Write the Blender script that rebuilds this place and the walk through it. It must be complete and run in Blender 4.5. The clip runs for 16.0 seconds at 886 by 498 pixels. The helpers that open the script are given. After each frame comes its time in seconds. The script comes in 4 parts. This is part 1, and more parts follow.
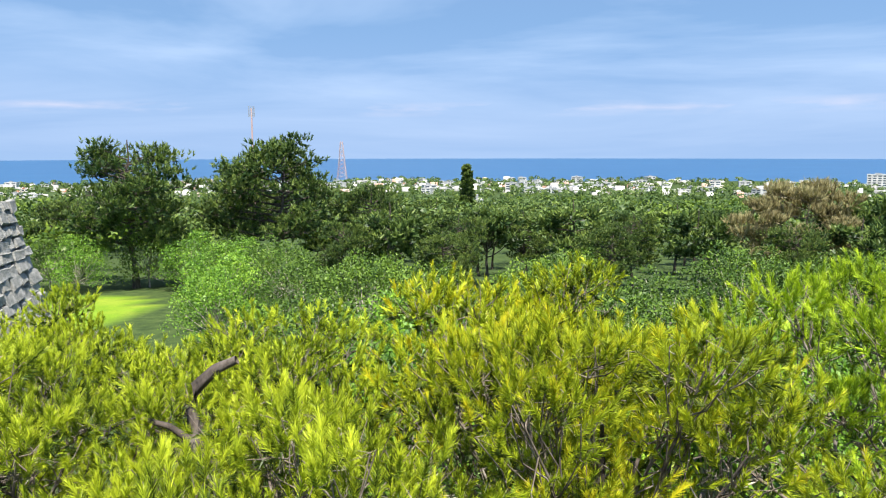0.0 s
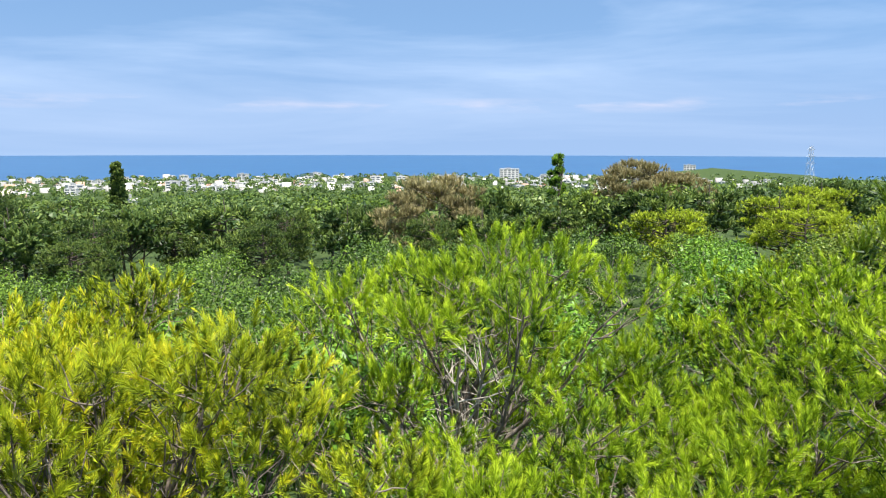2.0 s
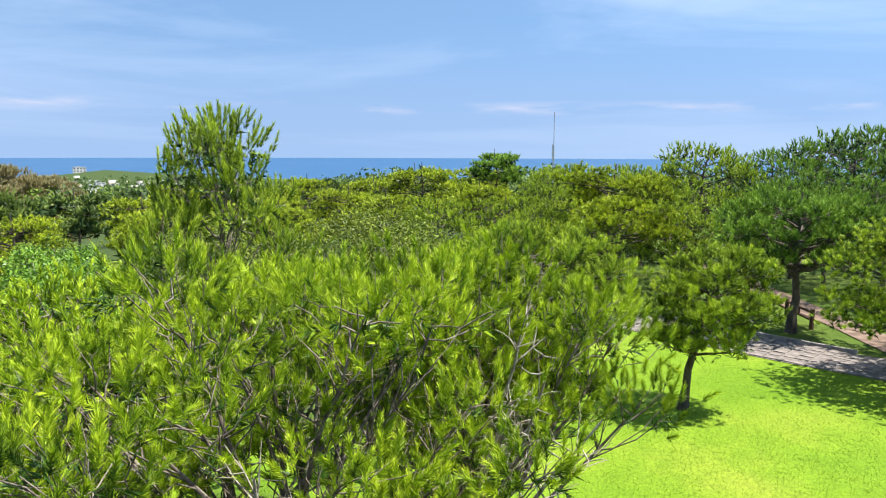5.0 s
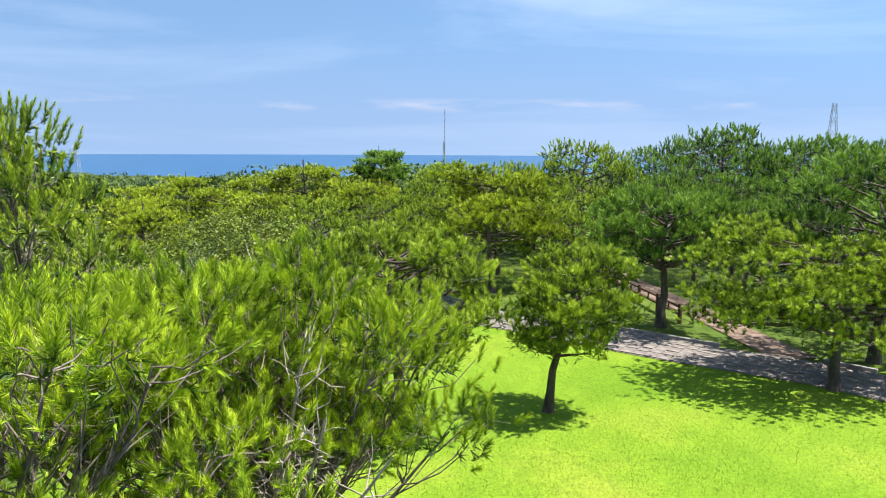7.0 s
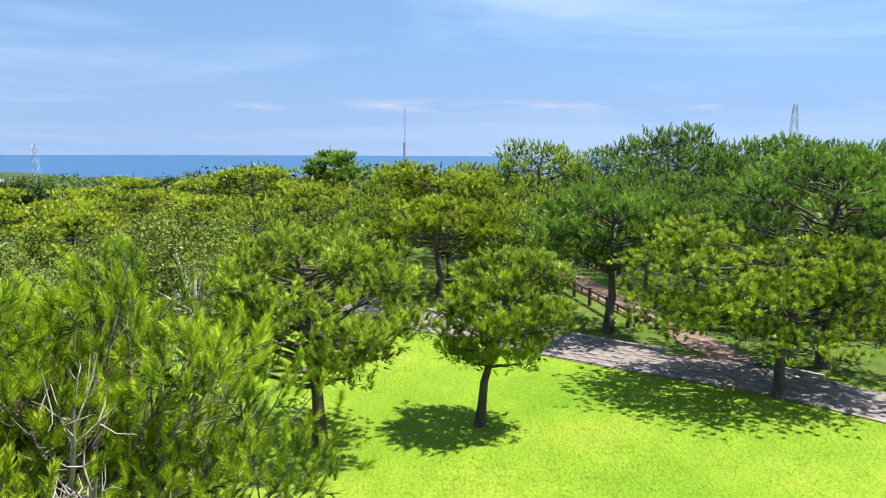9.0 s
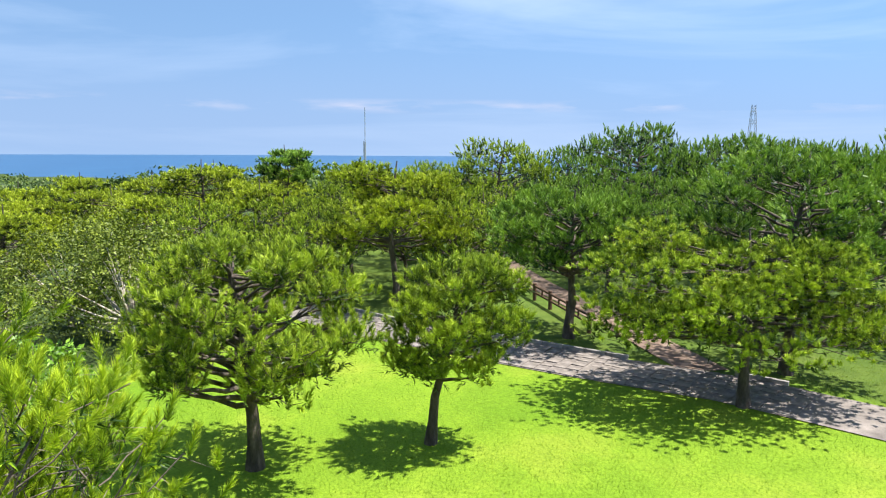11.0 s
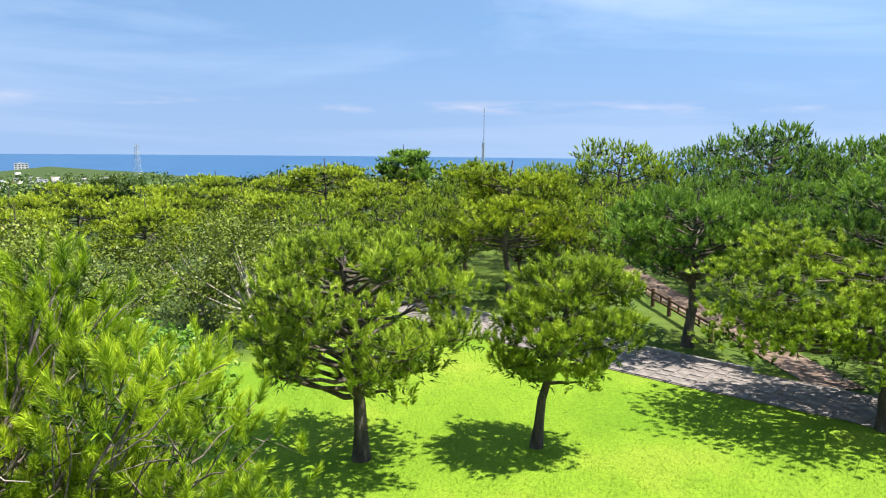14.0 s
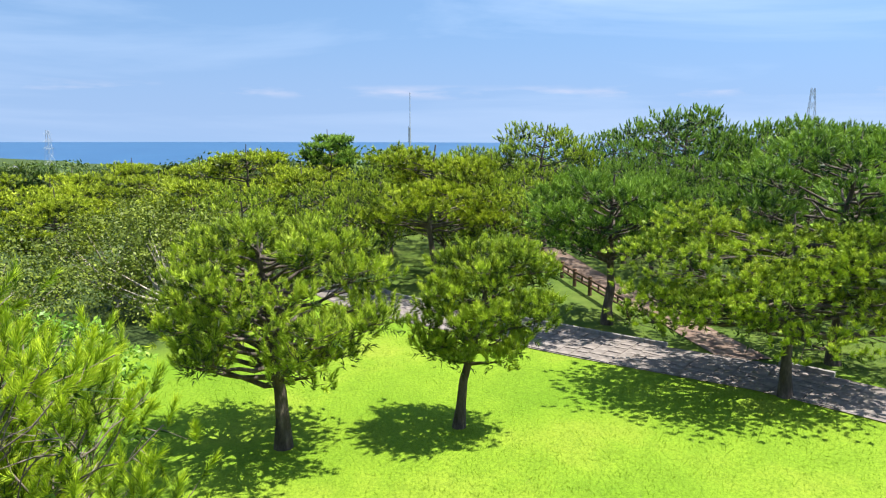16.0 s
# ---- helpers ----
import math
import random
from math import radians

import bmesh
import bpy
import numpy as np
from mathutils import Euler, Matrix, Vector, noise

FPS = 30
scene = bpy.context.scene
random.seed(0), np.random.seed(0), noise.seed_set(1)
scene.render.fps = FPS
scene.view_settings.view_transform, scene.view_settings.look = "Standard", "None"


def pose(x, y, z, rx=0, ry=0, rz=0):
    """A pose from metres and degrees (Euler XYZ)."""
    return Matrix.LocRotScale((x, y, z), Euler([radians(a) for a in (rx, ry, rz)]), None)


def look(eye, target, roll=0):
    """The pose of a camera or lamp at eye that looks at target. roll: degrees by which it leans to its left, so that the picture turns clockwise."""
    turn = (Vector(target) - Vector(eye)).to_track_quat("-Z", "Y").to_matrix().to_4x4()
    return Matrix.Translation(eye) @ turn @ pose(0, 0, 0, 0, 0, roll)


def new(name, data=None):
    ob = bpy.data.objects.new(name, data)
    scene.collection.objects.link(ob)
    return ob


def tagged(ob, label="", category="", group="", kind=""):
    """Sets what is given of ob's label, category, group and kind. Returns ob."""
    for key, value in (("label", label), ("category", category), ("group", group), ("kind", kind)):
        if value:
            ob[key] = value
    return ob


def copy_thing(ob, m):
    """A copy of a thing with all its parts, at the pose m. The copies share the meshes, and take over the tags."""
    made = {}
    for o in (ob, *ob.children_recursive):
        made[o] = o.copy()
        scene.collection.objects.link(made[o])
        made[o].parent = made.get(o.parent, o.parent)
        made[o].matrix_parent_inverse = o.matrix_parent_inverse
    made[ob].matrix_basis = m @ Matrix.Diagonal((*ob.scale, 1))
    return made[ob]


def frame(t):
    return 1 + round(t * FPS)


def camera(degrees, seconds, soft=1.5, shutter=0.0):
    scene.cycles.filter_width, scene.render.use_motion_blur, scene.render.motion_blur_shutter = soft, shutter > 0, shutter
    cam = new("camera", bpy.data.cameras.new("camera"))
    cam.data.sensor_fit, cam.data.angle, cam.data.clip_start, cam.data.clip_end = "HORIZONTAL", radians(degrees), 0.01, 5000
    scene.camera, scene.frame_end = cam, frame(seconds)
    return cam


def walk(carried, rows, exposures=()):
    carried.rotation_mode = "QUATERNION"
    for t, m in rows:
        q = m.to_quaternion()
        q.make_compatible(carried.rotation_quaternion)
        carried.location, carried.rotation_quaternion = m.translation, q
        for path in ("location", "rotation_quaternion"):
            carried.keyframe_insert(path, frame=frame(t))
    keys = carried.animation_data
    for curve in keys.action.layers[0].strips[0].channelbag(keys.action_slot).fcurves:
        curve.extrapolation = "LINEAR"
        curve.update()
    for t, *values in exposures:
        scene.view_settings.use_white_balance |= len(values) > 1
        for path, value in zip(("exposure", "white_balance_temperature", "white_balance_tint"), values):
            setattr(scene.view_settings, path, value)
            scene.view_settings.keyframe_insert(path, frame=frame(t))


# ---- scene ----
cam = camera(62.5, 16.0, 1.1)
PATH = [
    (0, (-0.107, 0.384, 7.767), (-0.11, 2.366, 7.5), -0.1),
    (0.2, (0.065, 0.36, 7.767), (0.145, 2.342, 7.515), -0.5),
    (0.5, (0.253, 0.364, 7.785), (0.462, 2.335, 7.519), 0.1),
    (1, (0.55, 0.302, 7.795), (0.972, 2.239, 7.532), -0.3),
    (1.5, (0.922, 0.264, 7.842), (1.554, 2.142, 7.573), -0.2),
    (2, (1.325, 0.251, 7.86), (2.178, 2.039, 7.584), 0.1),
    (2.5, (1.689, 0.192, 7.855), (2.764, 1.856, 7.583), 0.1),
    (3, (2.116, 0.147, 7.814), (3.407, 1.65, 7.545), 0.1),
    (3.2, (2.282, 0.056, 7.808), (3.656, 1.484, 7.54), -0.0),
    (3.5, (2.576, -0.068, 7.79), (4.071, 1.233, 7.523), 0.0),
    (4, (3.042, -0.29, 7.777), (4.71, 0.782, 7.51), 0.0),
    (4.5, (3.455, -0.507, 7.799), (5.248, 0.338, 7.532), 0.1),
    (5, (3.834, -0.767, 7.816), (5.7, -0.1, 7.548), 0.2),
    (5.2, (3.992, -0.862, 7.808), (5.876, -0.249, 7.537), 0.4),
    (7.5, (5.593, -1.946, 7.87), (7.535, -1.552, 7.596), 0.2),
    (8, (6.011, -2.189, 7.81), (7.957, -1.815, 7.538), 0.2),
    (8.5, (6.43, -2.508, 7.806), (8.379, -2.15, 7.533), 0.1),
    (9, (6.772, -2.756, 7.801), (8.725, -2.421, 7.527), 0.3),
    (9.5, (7.117, -2.889, 7.824), (9.075, -2.586, 7.55), 0.2),
    (10, (7.551, -2.963, 7.836), (9.515, -2.701, 7.562), 0.3),
    (10.2, (7.736, -2.905, 7.83), (9.702, -2.667, 7.556), 0.4),
    (12.3, (8.373, -3.189, 7.669), (10.334, -2.896, 7.407), 0.6),
    (12.5, (8.39, -3.164, 7.673), (10.346, -2.842, 7.408), 0.7),
    (13, (8.419, -3.138, 7.655), (10.359, -2.73, 7.39), 0.7),
    (13.5, (8.416, -3.166, 7.655), (10.335, -2.671, 7.388), 0.6),
    (14, (8.441, -3.163, 7.641), (10.343, -2.607, 7.37), 0.6),
    (14.5, (8.458, -3.196, 7.628), (10.35, -2.608, 7.355), 0.5),
    (15, (8.461, -3.214, 7.629), (10.354, -2.634, 7.347), 0.4),
    (15.5, (8.445, -3.309, 7.624), (10.354, -2.792, 7.33), 0.2),
    (16, (8.459, -3.466, 7.625), (10.4, -3.095, 7.315), 0.2),
]
walk(cam, [(t, look(eye, target, roll)) for t, eye, target, roll in PATH])

# ---- world, sun, exposure ----
SUN_EL, SUN_AZ = 66.0, 172.0          # degrees; azimuth clockwise from +y
scene.view_settings.exposure = 1.16
world = bpy.data.worlds.new("sky")
scene.world = world
world.use_nodes = True
wn, wl = world.node_tree.nodes, world.node_tree.links
wn.clear()
sky = wn.new("ShaderNodeTexSky")
sky.sky_type, sky.sun_disc = "NISHITA", False
sky.sun_elevation, sky.sun_rotation = radians(SUN_EL), radians(SUN_AZ)
SKY_LIFT = 0.30
sky.altitude, sky.air_density, sky.dust_density, sky.ozone_density = 60, 1.0, 0.3, 3.0
tc = wn.new("ShaderNodeTexCoord")
sep = wn.new("ShaderNodeSeparateXYZ")
wl.new(tc.outputs["Generated"], sep.inputs[0])


def wmath(op, a, b=None, clamp=False):
    n = wn.new("ShaderNodeMath")
    n.operation, n.use_clamp = op, clamp
    for i, v in enumerate((a, b)):
        if v is None:
            continue
        if isinstance(v, (int, float)):
            n.inputs[i].default_value = v
        else:
            wl.new(v, n.inputs[i])
    return n.outputs[0]


# the air near the horizon is clear and blue over the sea: look the sky up a little higher
high = wn.new("ShaderNodeVectorMath")
high.operation = "ADD"
high.inputs[1].default_value = (0, 0, SKY_LIFT)
wl.new(tc.outputs["Generated"], high.inputs[0])
norm = wn.new("ShaderNodeVectorMath")
norm.operation = "NORMALIZE"
wl.new(high.outputs[0], norm.inputs[0])
wl.new(norm.outputs[0], sky.inputs[0])
# thin cirrus: a streaky noise on a flat cloud layer
up = wmath("MAXIMUM", sep.outputs["Z"], 0.0)
lift = wmath("ADD", up, 0.22)
comb = wn.new("ShaderNodeCombineXYZ")
wl.new(sep.outputs["X"], comb.inputs[0])
wl.new(sep.outputs["Y"], comb.inputs[1])
wl.new(wmath("DIVIDE", sep.outputs["Z"], lift), comb.inputs[2])
mapn = wn.new("ShaderNodeMapping")
mapn.inputs["Rotation"].default_value = (radians(3), radians(-4), 0)
mapn.inputs["Scale"].default_value = (1.0, 1.0, 3.2)
wl.new(comb.outputs[0], mapn.inputs[0])
cn = wn.new("ShaderNodeTexNoise")
cn.inputs["Scale"].default_value, cn.inputs["Detail"].default_value = 1.6, 6
cn.inputs["Roughness"].default_value, cn.inputs["Distortion"].default_value = 0.55, 0.5
wl.new(mapn.outputs[0], cn.inputs["Vector"])
cloud = wn.new("ShaderNodeMapRange")
cloud.inputs[1].default_value, cloud.inputs[2].default_value = 0.44, 0.74
cloud.inputs[3].default_value, cloud.inputs[4].default_value = 0.10, 0.40
wl.new(cn.outputs["Fac"], cloud.inputs[0])
wmix = wn.new("ShaderNodeMix")
wmix.data_type = "RGBA"
wl.new(cloud.outputs[0], wmix.inputs[0])
hsv = wn.new("ShaderNodeHueSaturation")
hsv.inputs["Saturation"].default_value = 1.10
wl.new(sky.outputs[0], hsv.inputs["Color"])
tint = wn.new("ShaderNodeMix")
tint.data_type, tint.blend_type = "RGBA", "MULTIPLY"
tint.inputs[0].default_value, tint.inputs[7].default_value = 1.0, (0.88, 1.03, 1.01, 1)
wl.new(hsv.outputs[0], tint.inputs[6])
wl.new(tint.outputs[2], wmix.inputs[6])
wmix.inputs[7].default_value = (6.0, 6.8, 8.0, 1)
haze = wn.new("ShaderNodeMapRange")
haze.interpolation_type = "SMOOTHSTEP"
haze.inputs[1].default_value, haze.inputs[2].default_value = 0.0, 0.18
haze.inputs[3].default_value, haze.inputs[4].default_value = 0.65, 0.0
wl.new(up, haze.inputs[0])
air = wn.new("ShaderNodeMix")
air.data_type = "RGBA"
air.inputs[7].default_value = (2.05, 2.75, 4.20, 1)
wl.new(haze.outputs[0], air.inputs[0])
wl.new(wmix.outputs[2], air.inputs[6])
# a row of small clouds low over the sea
puff = wn.new("ShaderNodeTexNoise")
puff.inputs["Scale"].default_value, puff.inputs["Detail"].default_value = 7.0, 5
squeeze = wn.new("ShaderNodeMapping")
squeeze.inputs["Scale"].default_value = (1.0, 1.0, 6.0)
wl.new(tc.outputs["Generated"], squeeze.inputs[0])
wl.new(squeeze.outputs[0], puff.inputs["Vector"])
row = wmath("SUBTRACT", 1.0, wmath("MULTIPLY", wmath("ABSOLUTE", wmath("SUBTRACT", sep.outputs["Z"], 0.055)), 90.0), True)
shape = wmath("MULTIPLY", wmath("MULTIPLY", wmath("SUBTRACT", puff.outputs["Fac"], 0.5), 4.0, True), row)
low = wn.new("ShaderNodeMix")
low.data_type = "RGBA"
low.inputs[7].default_value = (3.9, 4.0, 4.9, 1)
wl.new(shape, low.inputs[0])
wl.new(air.outputs[2], low.inputs[6])
bg = wn.new("ShaderNodeBackground")
bg.inputs["Strength"].default_value = 0.092
wl.new(low.outputs[2], bg.inputs["Color"])
wo = wn.new("ShaderNodeOutputWorld")
wl.new(bg.outputs[0], wo.inputs["Surface"])

sun_dir = Vector((math.sin(radians(SUN_AZ)) * math.cos(radians(SUN_EL)), math.cos(radians(SUN_AZ)) * math.cos(radians(SUN_EL)), math.sin(radians(SUN_EL))))
sun_data = bpy.data.lights.new("sun", "SUN")
sun_data.energy, sun_data.angle, sun_data.color = 5.0, radians(0.55), (1.0, 0.95, 0.86)
sun = new("sun", sun_data)
sun.matrix_world = look(sun_dir * 100, (0, 0, 0))


# ---- materials ----
def nodes_of(name):
    m = bpy.data.materials.new(name)
    m.use_nodes = True
    nt = m.node_tree
    nt.nodes.clear()
    return m, nt.nodes, nt.links


def ramp(n, l, fac, stops):
    r = n.new("ShaderNodeValToRGB")
    e = r.color_ramp.elements
    while len(e) < len(stops):
        e.new(0.5)
    for el, (p, c) in zip(e, stops):
        el.position, el.color = p, (*c, 1)
    l.new(fac, r.inputs[0])
    return r.outputs[0]


def noise_tex(n, l, scale, detail=4, rough=0.55, stretch=None, space="Object"):
    t = n.new("ShaderNodeTexCoord")
    out = t.outputs[space]
    if stretch:
        m = n.new("ShaderNodeMapping")
        m.inputs["Scale"].default_value = stretch
        l.new(out, m.inputs[0])
        out = m.outputs[0]
    x = n.new("ShaderNodeTexNoise")
    x.inputs["Scale"].default_value, x.inputs["Detail"].default_value, x.inputs["Roughness"].default_value = scale, detail, rough
    l.new(out, x.inputs["Vector"])
    return x.outputs["Fac"]


def mixc(n, l, fac, a, b, kind="MIX"):
    x = n.new("ShaderNodeMix")
    x.data_type, x.blend_type = "RGBA", kind
    for i, v in ((0, fac), (6, a), (7, b)):
        if isinstance(v, (int, float)):
            x.inputs[i].default_value = v
        elif isinstance(v, tuple):
            x.inputs[i].default_value = (*v, 1)
        else:
            l.new(v, x.inputs[i])
    return x.outputs[2]


def solid(name, stops, scale=6.0, rough=0.8, bump=0.3, fine=60.0, stretch=None, metal=0.0, dist=0.02):
    """A rough surface: a ramp over broad noise, fine grain on top, and relief."""
    m, n, l = nodes_of(name)
    broad = noise_tex(n, l, scale, 5, 0.6, stretch)
    grain = noise_tex(n, l, fine, 3, 0.6, stretch)
    col = ramp(n, l, broad, stops)
    col = mixc(n, l, 0.35, col, ramp(n, l, grain, [(0.3, (0.25, 0.25, 0.25)), (0.7, (0.75, 0.75, 0.75))]), "OVERLAY")
    b = n.new("ShaderNodeBsdfPrincipled")
    b.inputs["Roughness"].default_value, b.inputs["Metallic"].default_value = rough, metal
    l.new(col, b.inputs["Base Color"])
    if bump:
        bp = n.new("ShaderNodeBump")
        bp.inputs["Strength"].default_value, bp.inputs["Distance"].default_value = bump, dist
        l.new(grain, bp.inputs["Height"])
        l.new(bp.outputs[0], b.inputs["Normal"])
    o = n.new("ShaderNodeOutputMaterial")
    l.new(b.outputs[0], o.inputs[0])
    return m


def foliage(name, dark, mid, light, clump=1.2, thin=0.20, gloss=0.25, odd=None):
    """Leaves or needles: colour varies from leaf to leaf, clump to clump and tree to tree; some light shines through."""
    m, n, l = nodes_of(name)
    geo = n.new("ShaderNodeNewGeometry")
    info = n.new("ShaderNodeObjectInfo")
    big = noise_tex(n, l, clump, 3, 0.6)
    a = n.new("ShaderNodeMath")
    a.operation = "MULTIPLY_ADD"
    a.inputs[1].default_value, a.inputs[2].default_value = 0.35, -0.17
    l.new(geo.outputs["Random Per Island"], a.inputs[0])
    c = n.new("ShaderNodeMath")
    c.operation = "ADD"
    l.new(a.outputs[0], c.inputs[0])
    l.new(big, c.inputs[1])
    d = n.new("ShaderNodeMath")
    d.operation = "MULTIPLY_ADD"
    d.inputs[1].default_value, d.inputs[2].default_value = 0.14, -0.07
    l.new(info.outputs["Random"], d.inputs[0])
    e = n.new("ShaderNodeMath")
    e.operation = "ADD"
    l.new(c.outputs[0], e.inputs[0])
    l.new(d.outputs[0], e.inputs[1])
    # paler towards shoot tips; values below zero carry the inner needles' painted shade
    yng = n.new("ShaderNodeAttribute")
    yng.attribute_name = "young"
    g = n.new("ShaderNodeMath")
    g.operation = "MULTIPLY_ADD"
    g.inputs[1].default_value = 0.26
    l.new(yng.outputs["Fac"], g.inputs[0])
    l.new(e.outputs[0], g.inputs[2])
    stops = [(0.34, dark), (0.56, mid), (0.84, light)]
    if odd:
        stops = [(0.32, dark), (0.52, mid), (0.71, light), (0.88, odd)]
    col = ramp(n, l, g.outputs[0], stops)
    df = n.new("ShaderNodeBsdfPrincipled")
    df.inputs["Roughness"].default_value = 0.45
    df.inputs["Specular IOR Level"].default_value = gloss
    l.new(col, df.inputs["Base Color"])
    tr = n.new("ShaderNodeBsdfTranslucent")
    l.new(mixc(n, l, 0.5, col, (0.9, 0.95, 0.25), "MULTIPLY"), tr.inputs["Color"])
    mx = n.new("ShaderNodeMixShader")
    mx.inputs[0].default_value = thin
    l.new(df.outputs[0], mx.inputs[1])
    l.new(tr.outputs[0], mx.inputs[2])
    o = n.new("ShaderNodeOutputMaterial")
    l.new(mx.outputs[0], o.inputs[0])
    return m


NEEDLE_NEAR = foliage("needles_bright", (0.030, 0.072, 0.008), (0.230, 0.365, 0.014), (0.490, 0.610, 0.032), 1.1)
NEEDLE_LIME = foliage("needles_lime", (0.045, 0.075, 0.010), (0.275, 0.360, 0.018), (0.520, 0.580, 0.034), 0.8)
NEEDLE_YELLOW = foliage("needles_yellow", (0.055, 0.078, 0.010), (0.275, 0.345, 0.016), (0.430, 0.500, 0.022), 0.7, odd=(0.60, 0.53, 0.02))
NEEDLE_MID = foliage("needles_park", (0.026, 0.056, 0.010), (0.220, 0.322, 0.028), (0.470, 0.580, 0.050), 0.9)
NEEDLE_OLIVE = foliage("needles_olive", (0.036, 0.060, 0.010), (0.265, 0.345, 0.024), (0.490, 0.570, 0.040), 0.8)
NEEDLE_DARK = foliage("needles_dark", (0.016, 0.042, 0.013), (0.128, 0.245, 0.030), (0.285, 0.430, 0.058), 0.6)
NEEDLE_FAR = foliage("needles_far", (0.030, 0.062, 0.018), (0.085, 0.138, 0.032), (0.190, 0.250, 0.052), 0.10)
NEEDLE_BROWN = foliage("needles_brown", (0.150, 0.125, 0.055), (0.300, 0.255, 0.120), (0.420, 0.380, 0.190), 0.7)
LEAF_BRIGHT = foliage("leaves_bright", (0.060, 0.140, 0.014), (0.150, 0.295, 0.026), (0.310, 0.470, 0.045), 0.7, gloss=0.3)
LEAF_DARK = foliage("leaves_dark", (0.034, 0.072, 0.012), (0.115, 0.200, 0.024), (0.240, 0.345, 0.042), 0.5, gloss=0.25)
LEAF_FAR = foliage("leaves_far", (0.040, 0.080, 0.014), (0.120, 0.185, 0.026), (0.220, 0.290, 0.040), 0.12, gloss=0.1)
LEAF_OLIVE = foliage("leaves_olive", (0.060, 0.090, 0.014), (0.145, 0.190, 0.026), (0.270, 0.325, 0.044), 0.9, gloss=0.2)
BLADE = foliage("grass_blades", (0.110, 0.205, 0.009), (0.155, 0.250, 0.011), (0.225, 0.285, 0.020), 0.25, 0.4, 0.2)
BARK = solid("pine_bark", [(0.3, (0.035, 0.027, 0.022)), (0.5, (0.080, 0.062, 0.050)), (0.7, (0.15, 0.125, 0.105))], 5, 0.9, 0.8, 30, (1, 1, 0.35), dist=0.03)
TWIG = solid("dry_twig_bark", [(0.3, (0.16, 0.13, 0.10)), (0.5, (0.34, 0.30, 0.25)), (0.7, (0.54, 0.50, 0.44))], 7, 0.9, 0.4, 40)
LIMB = solid("limb_bark", [(0.3, (0.070, 0.055, 0.042)), (0.5, (0.15, 0.12, 0.095)), (0.7, (0.30, 0.26, 0.22))], 7, 0.9, 0.4, 40)
STONE = solid("limestone", [(0.28, (0.09, 0.09, 0.085)), (0.42, (0.24, 0.235, 0.215)), (0.6, (0.36, 0.345, 0.32)), (0.75, (0.46, 0.445, 0.415))], 2.2, 0.92, 0.9, 18, dist=0.05)
WOOD = solid("stained_log", [(0.3, (0.055, 0.026, 0.016)), (0.55, (0.105, 0.052, 0.030)), (0.75, (0.17, 0.095, 0.06))], 5, 0.7, 0.5, 26, (1, 1, 0.2))
LITTER = solid("needle_litter", [(0.3, (0.085, 0.055, 0.040)), (0.5, (0.17, 0.115, 0.085)), (0.7, (0.27, 0.20, 0.155))], 1.6, 0.95, 0.6, 24)
PAVE = solid("path_stone", [(0.3, (0.11, 0.095, 0.085)), (0.5, (0.18, 0.155, 0.14)), (0.7, (0.27, 0.235, 0.215))], 1.1, 0.85, 0.5, 22)
KERB = solid("kerb_stone", [(0.3, (0.16, 0.15, 0.14)), (0.7, (0.34, 0.32, 0.30))], 3, 0.85, 0.5, 30)
CONCRETE = solid("white_concrete", [(0.3, (0.46, 0.45, 0.43)), (0.7, (0.64, 0.63, 0.61))], 0.15, 0.8, 0.0, 0.6)
CREAM = solid("cream_render", [(0.3, (0.58, 0.52, 0.44)), (0.7, (0.72, 0.67, 0.60))], 0.15, 0.8, 0.0, 0.6)
ROOF_GREY = solid("grey_roofing", [(0.3, (0.22, 0.23, 0.24)), (0.7, (0.36, 0.37, 0.38))], 0.15, 0.8, 0.0, 0.6)
ROOF_RED = solid("red_roof_tiles", [(0.3, (0.34, 0.13, 0.075)), (0.7, (0.46, 0.20, 0.11))], 0.4, 0.8, 0.0, 1.5)
GLASSY = solid("window_glass_far", [(0.3, (0.035, 0.05, 0.07)), (0.7, (0.07, 0.09, 0.12))], 0.4, 0.15, 0.0, 1.0)
STEEL = solid("galvanised_steel", [(0.3, (0.34, 0.36, 0.38)), (0.7, (0.52, 0.54, 0.56))], 3, 0.5, 0.1, 40, metal=0.5)
RED_STEEL = solid("red_white_painted_steel", [(0.3, (0.42, 0.22, 0.20)), (0.7, (0.60, 0.50, 0.48))], 0.12, 0.5, 0.0, 10)


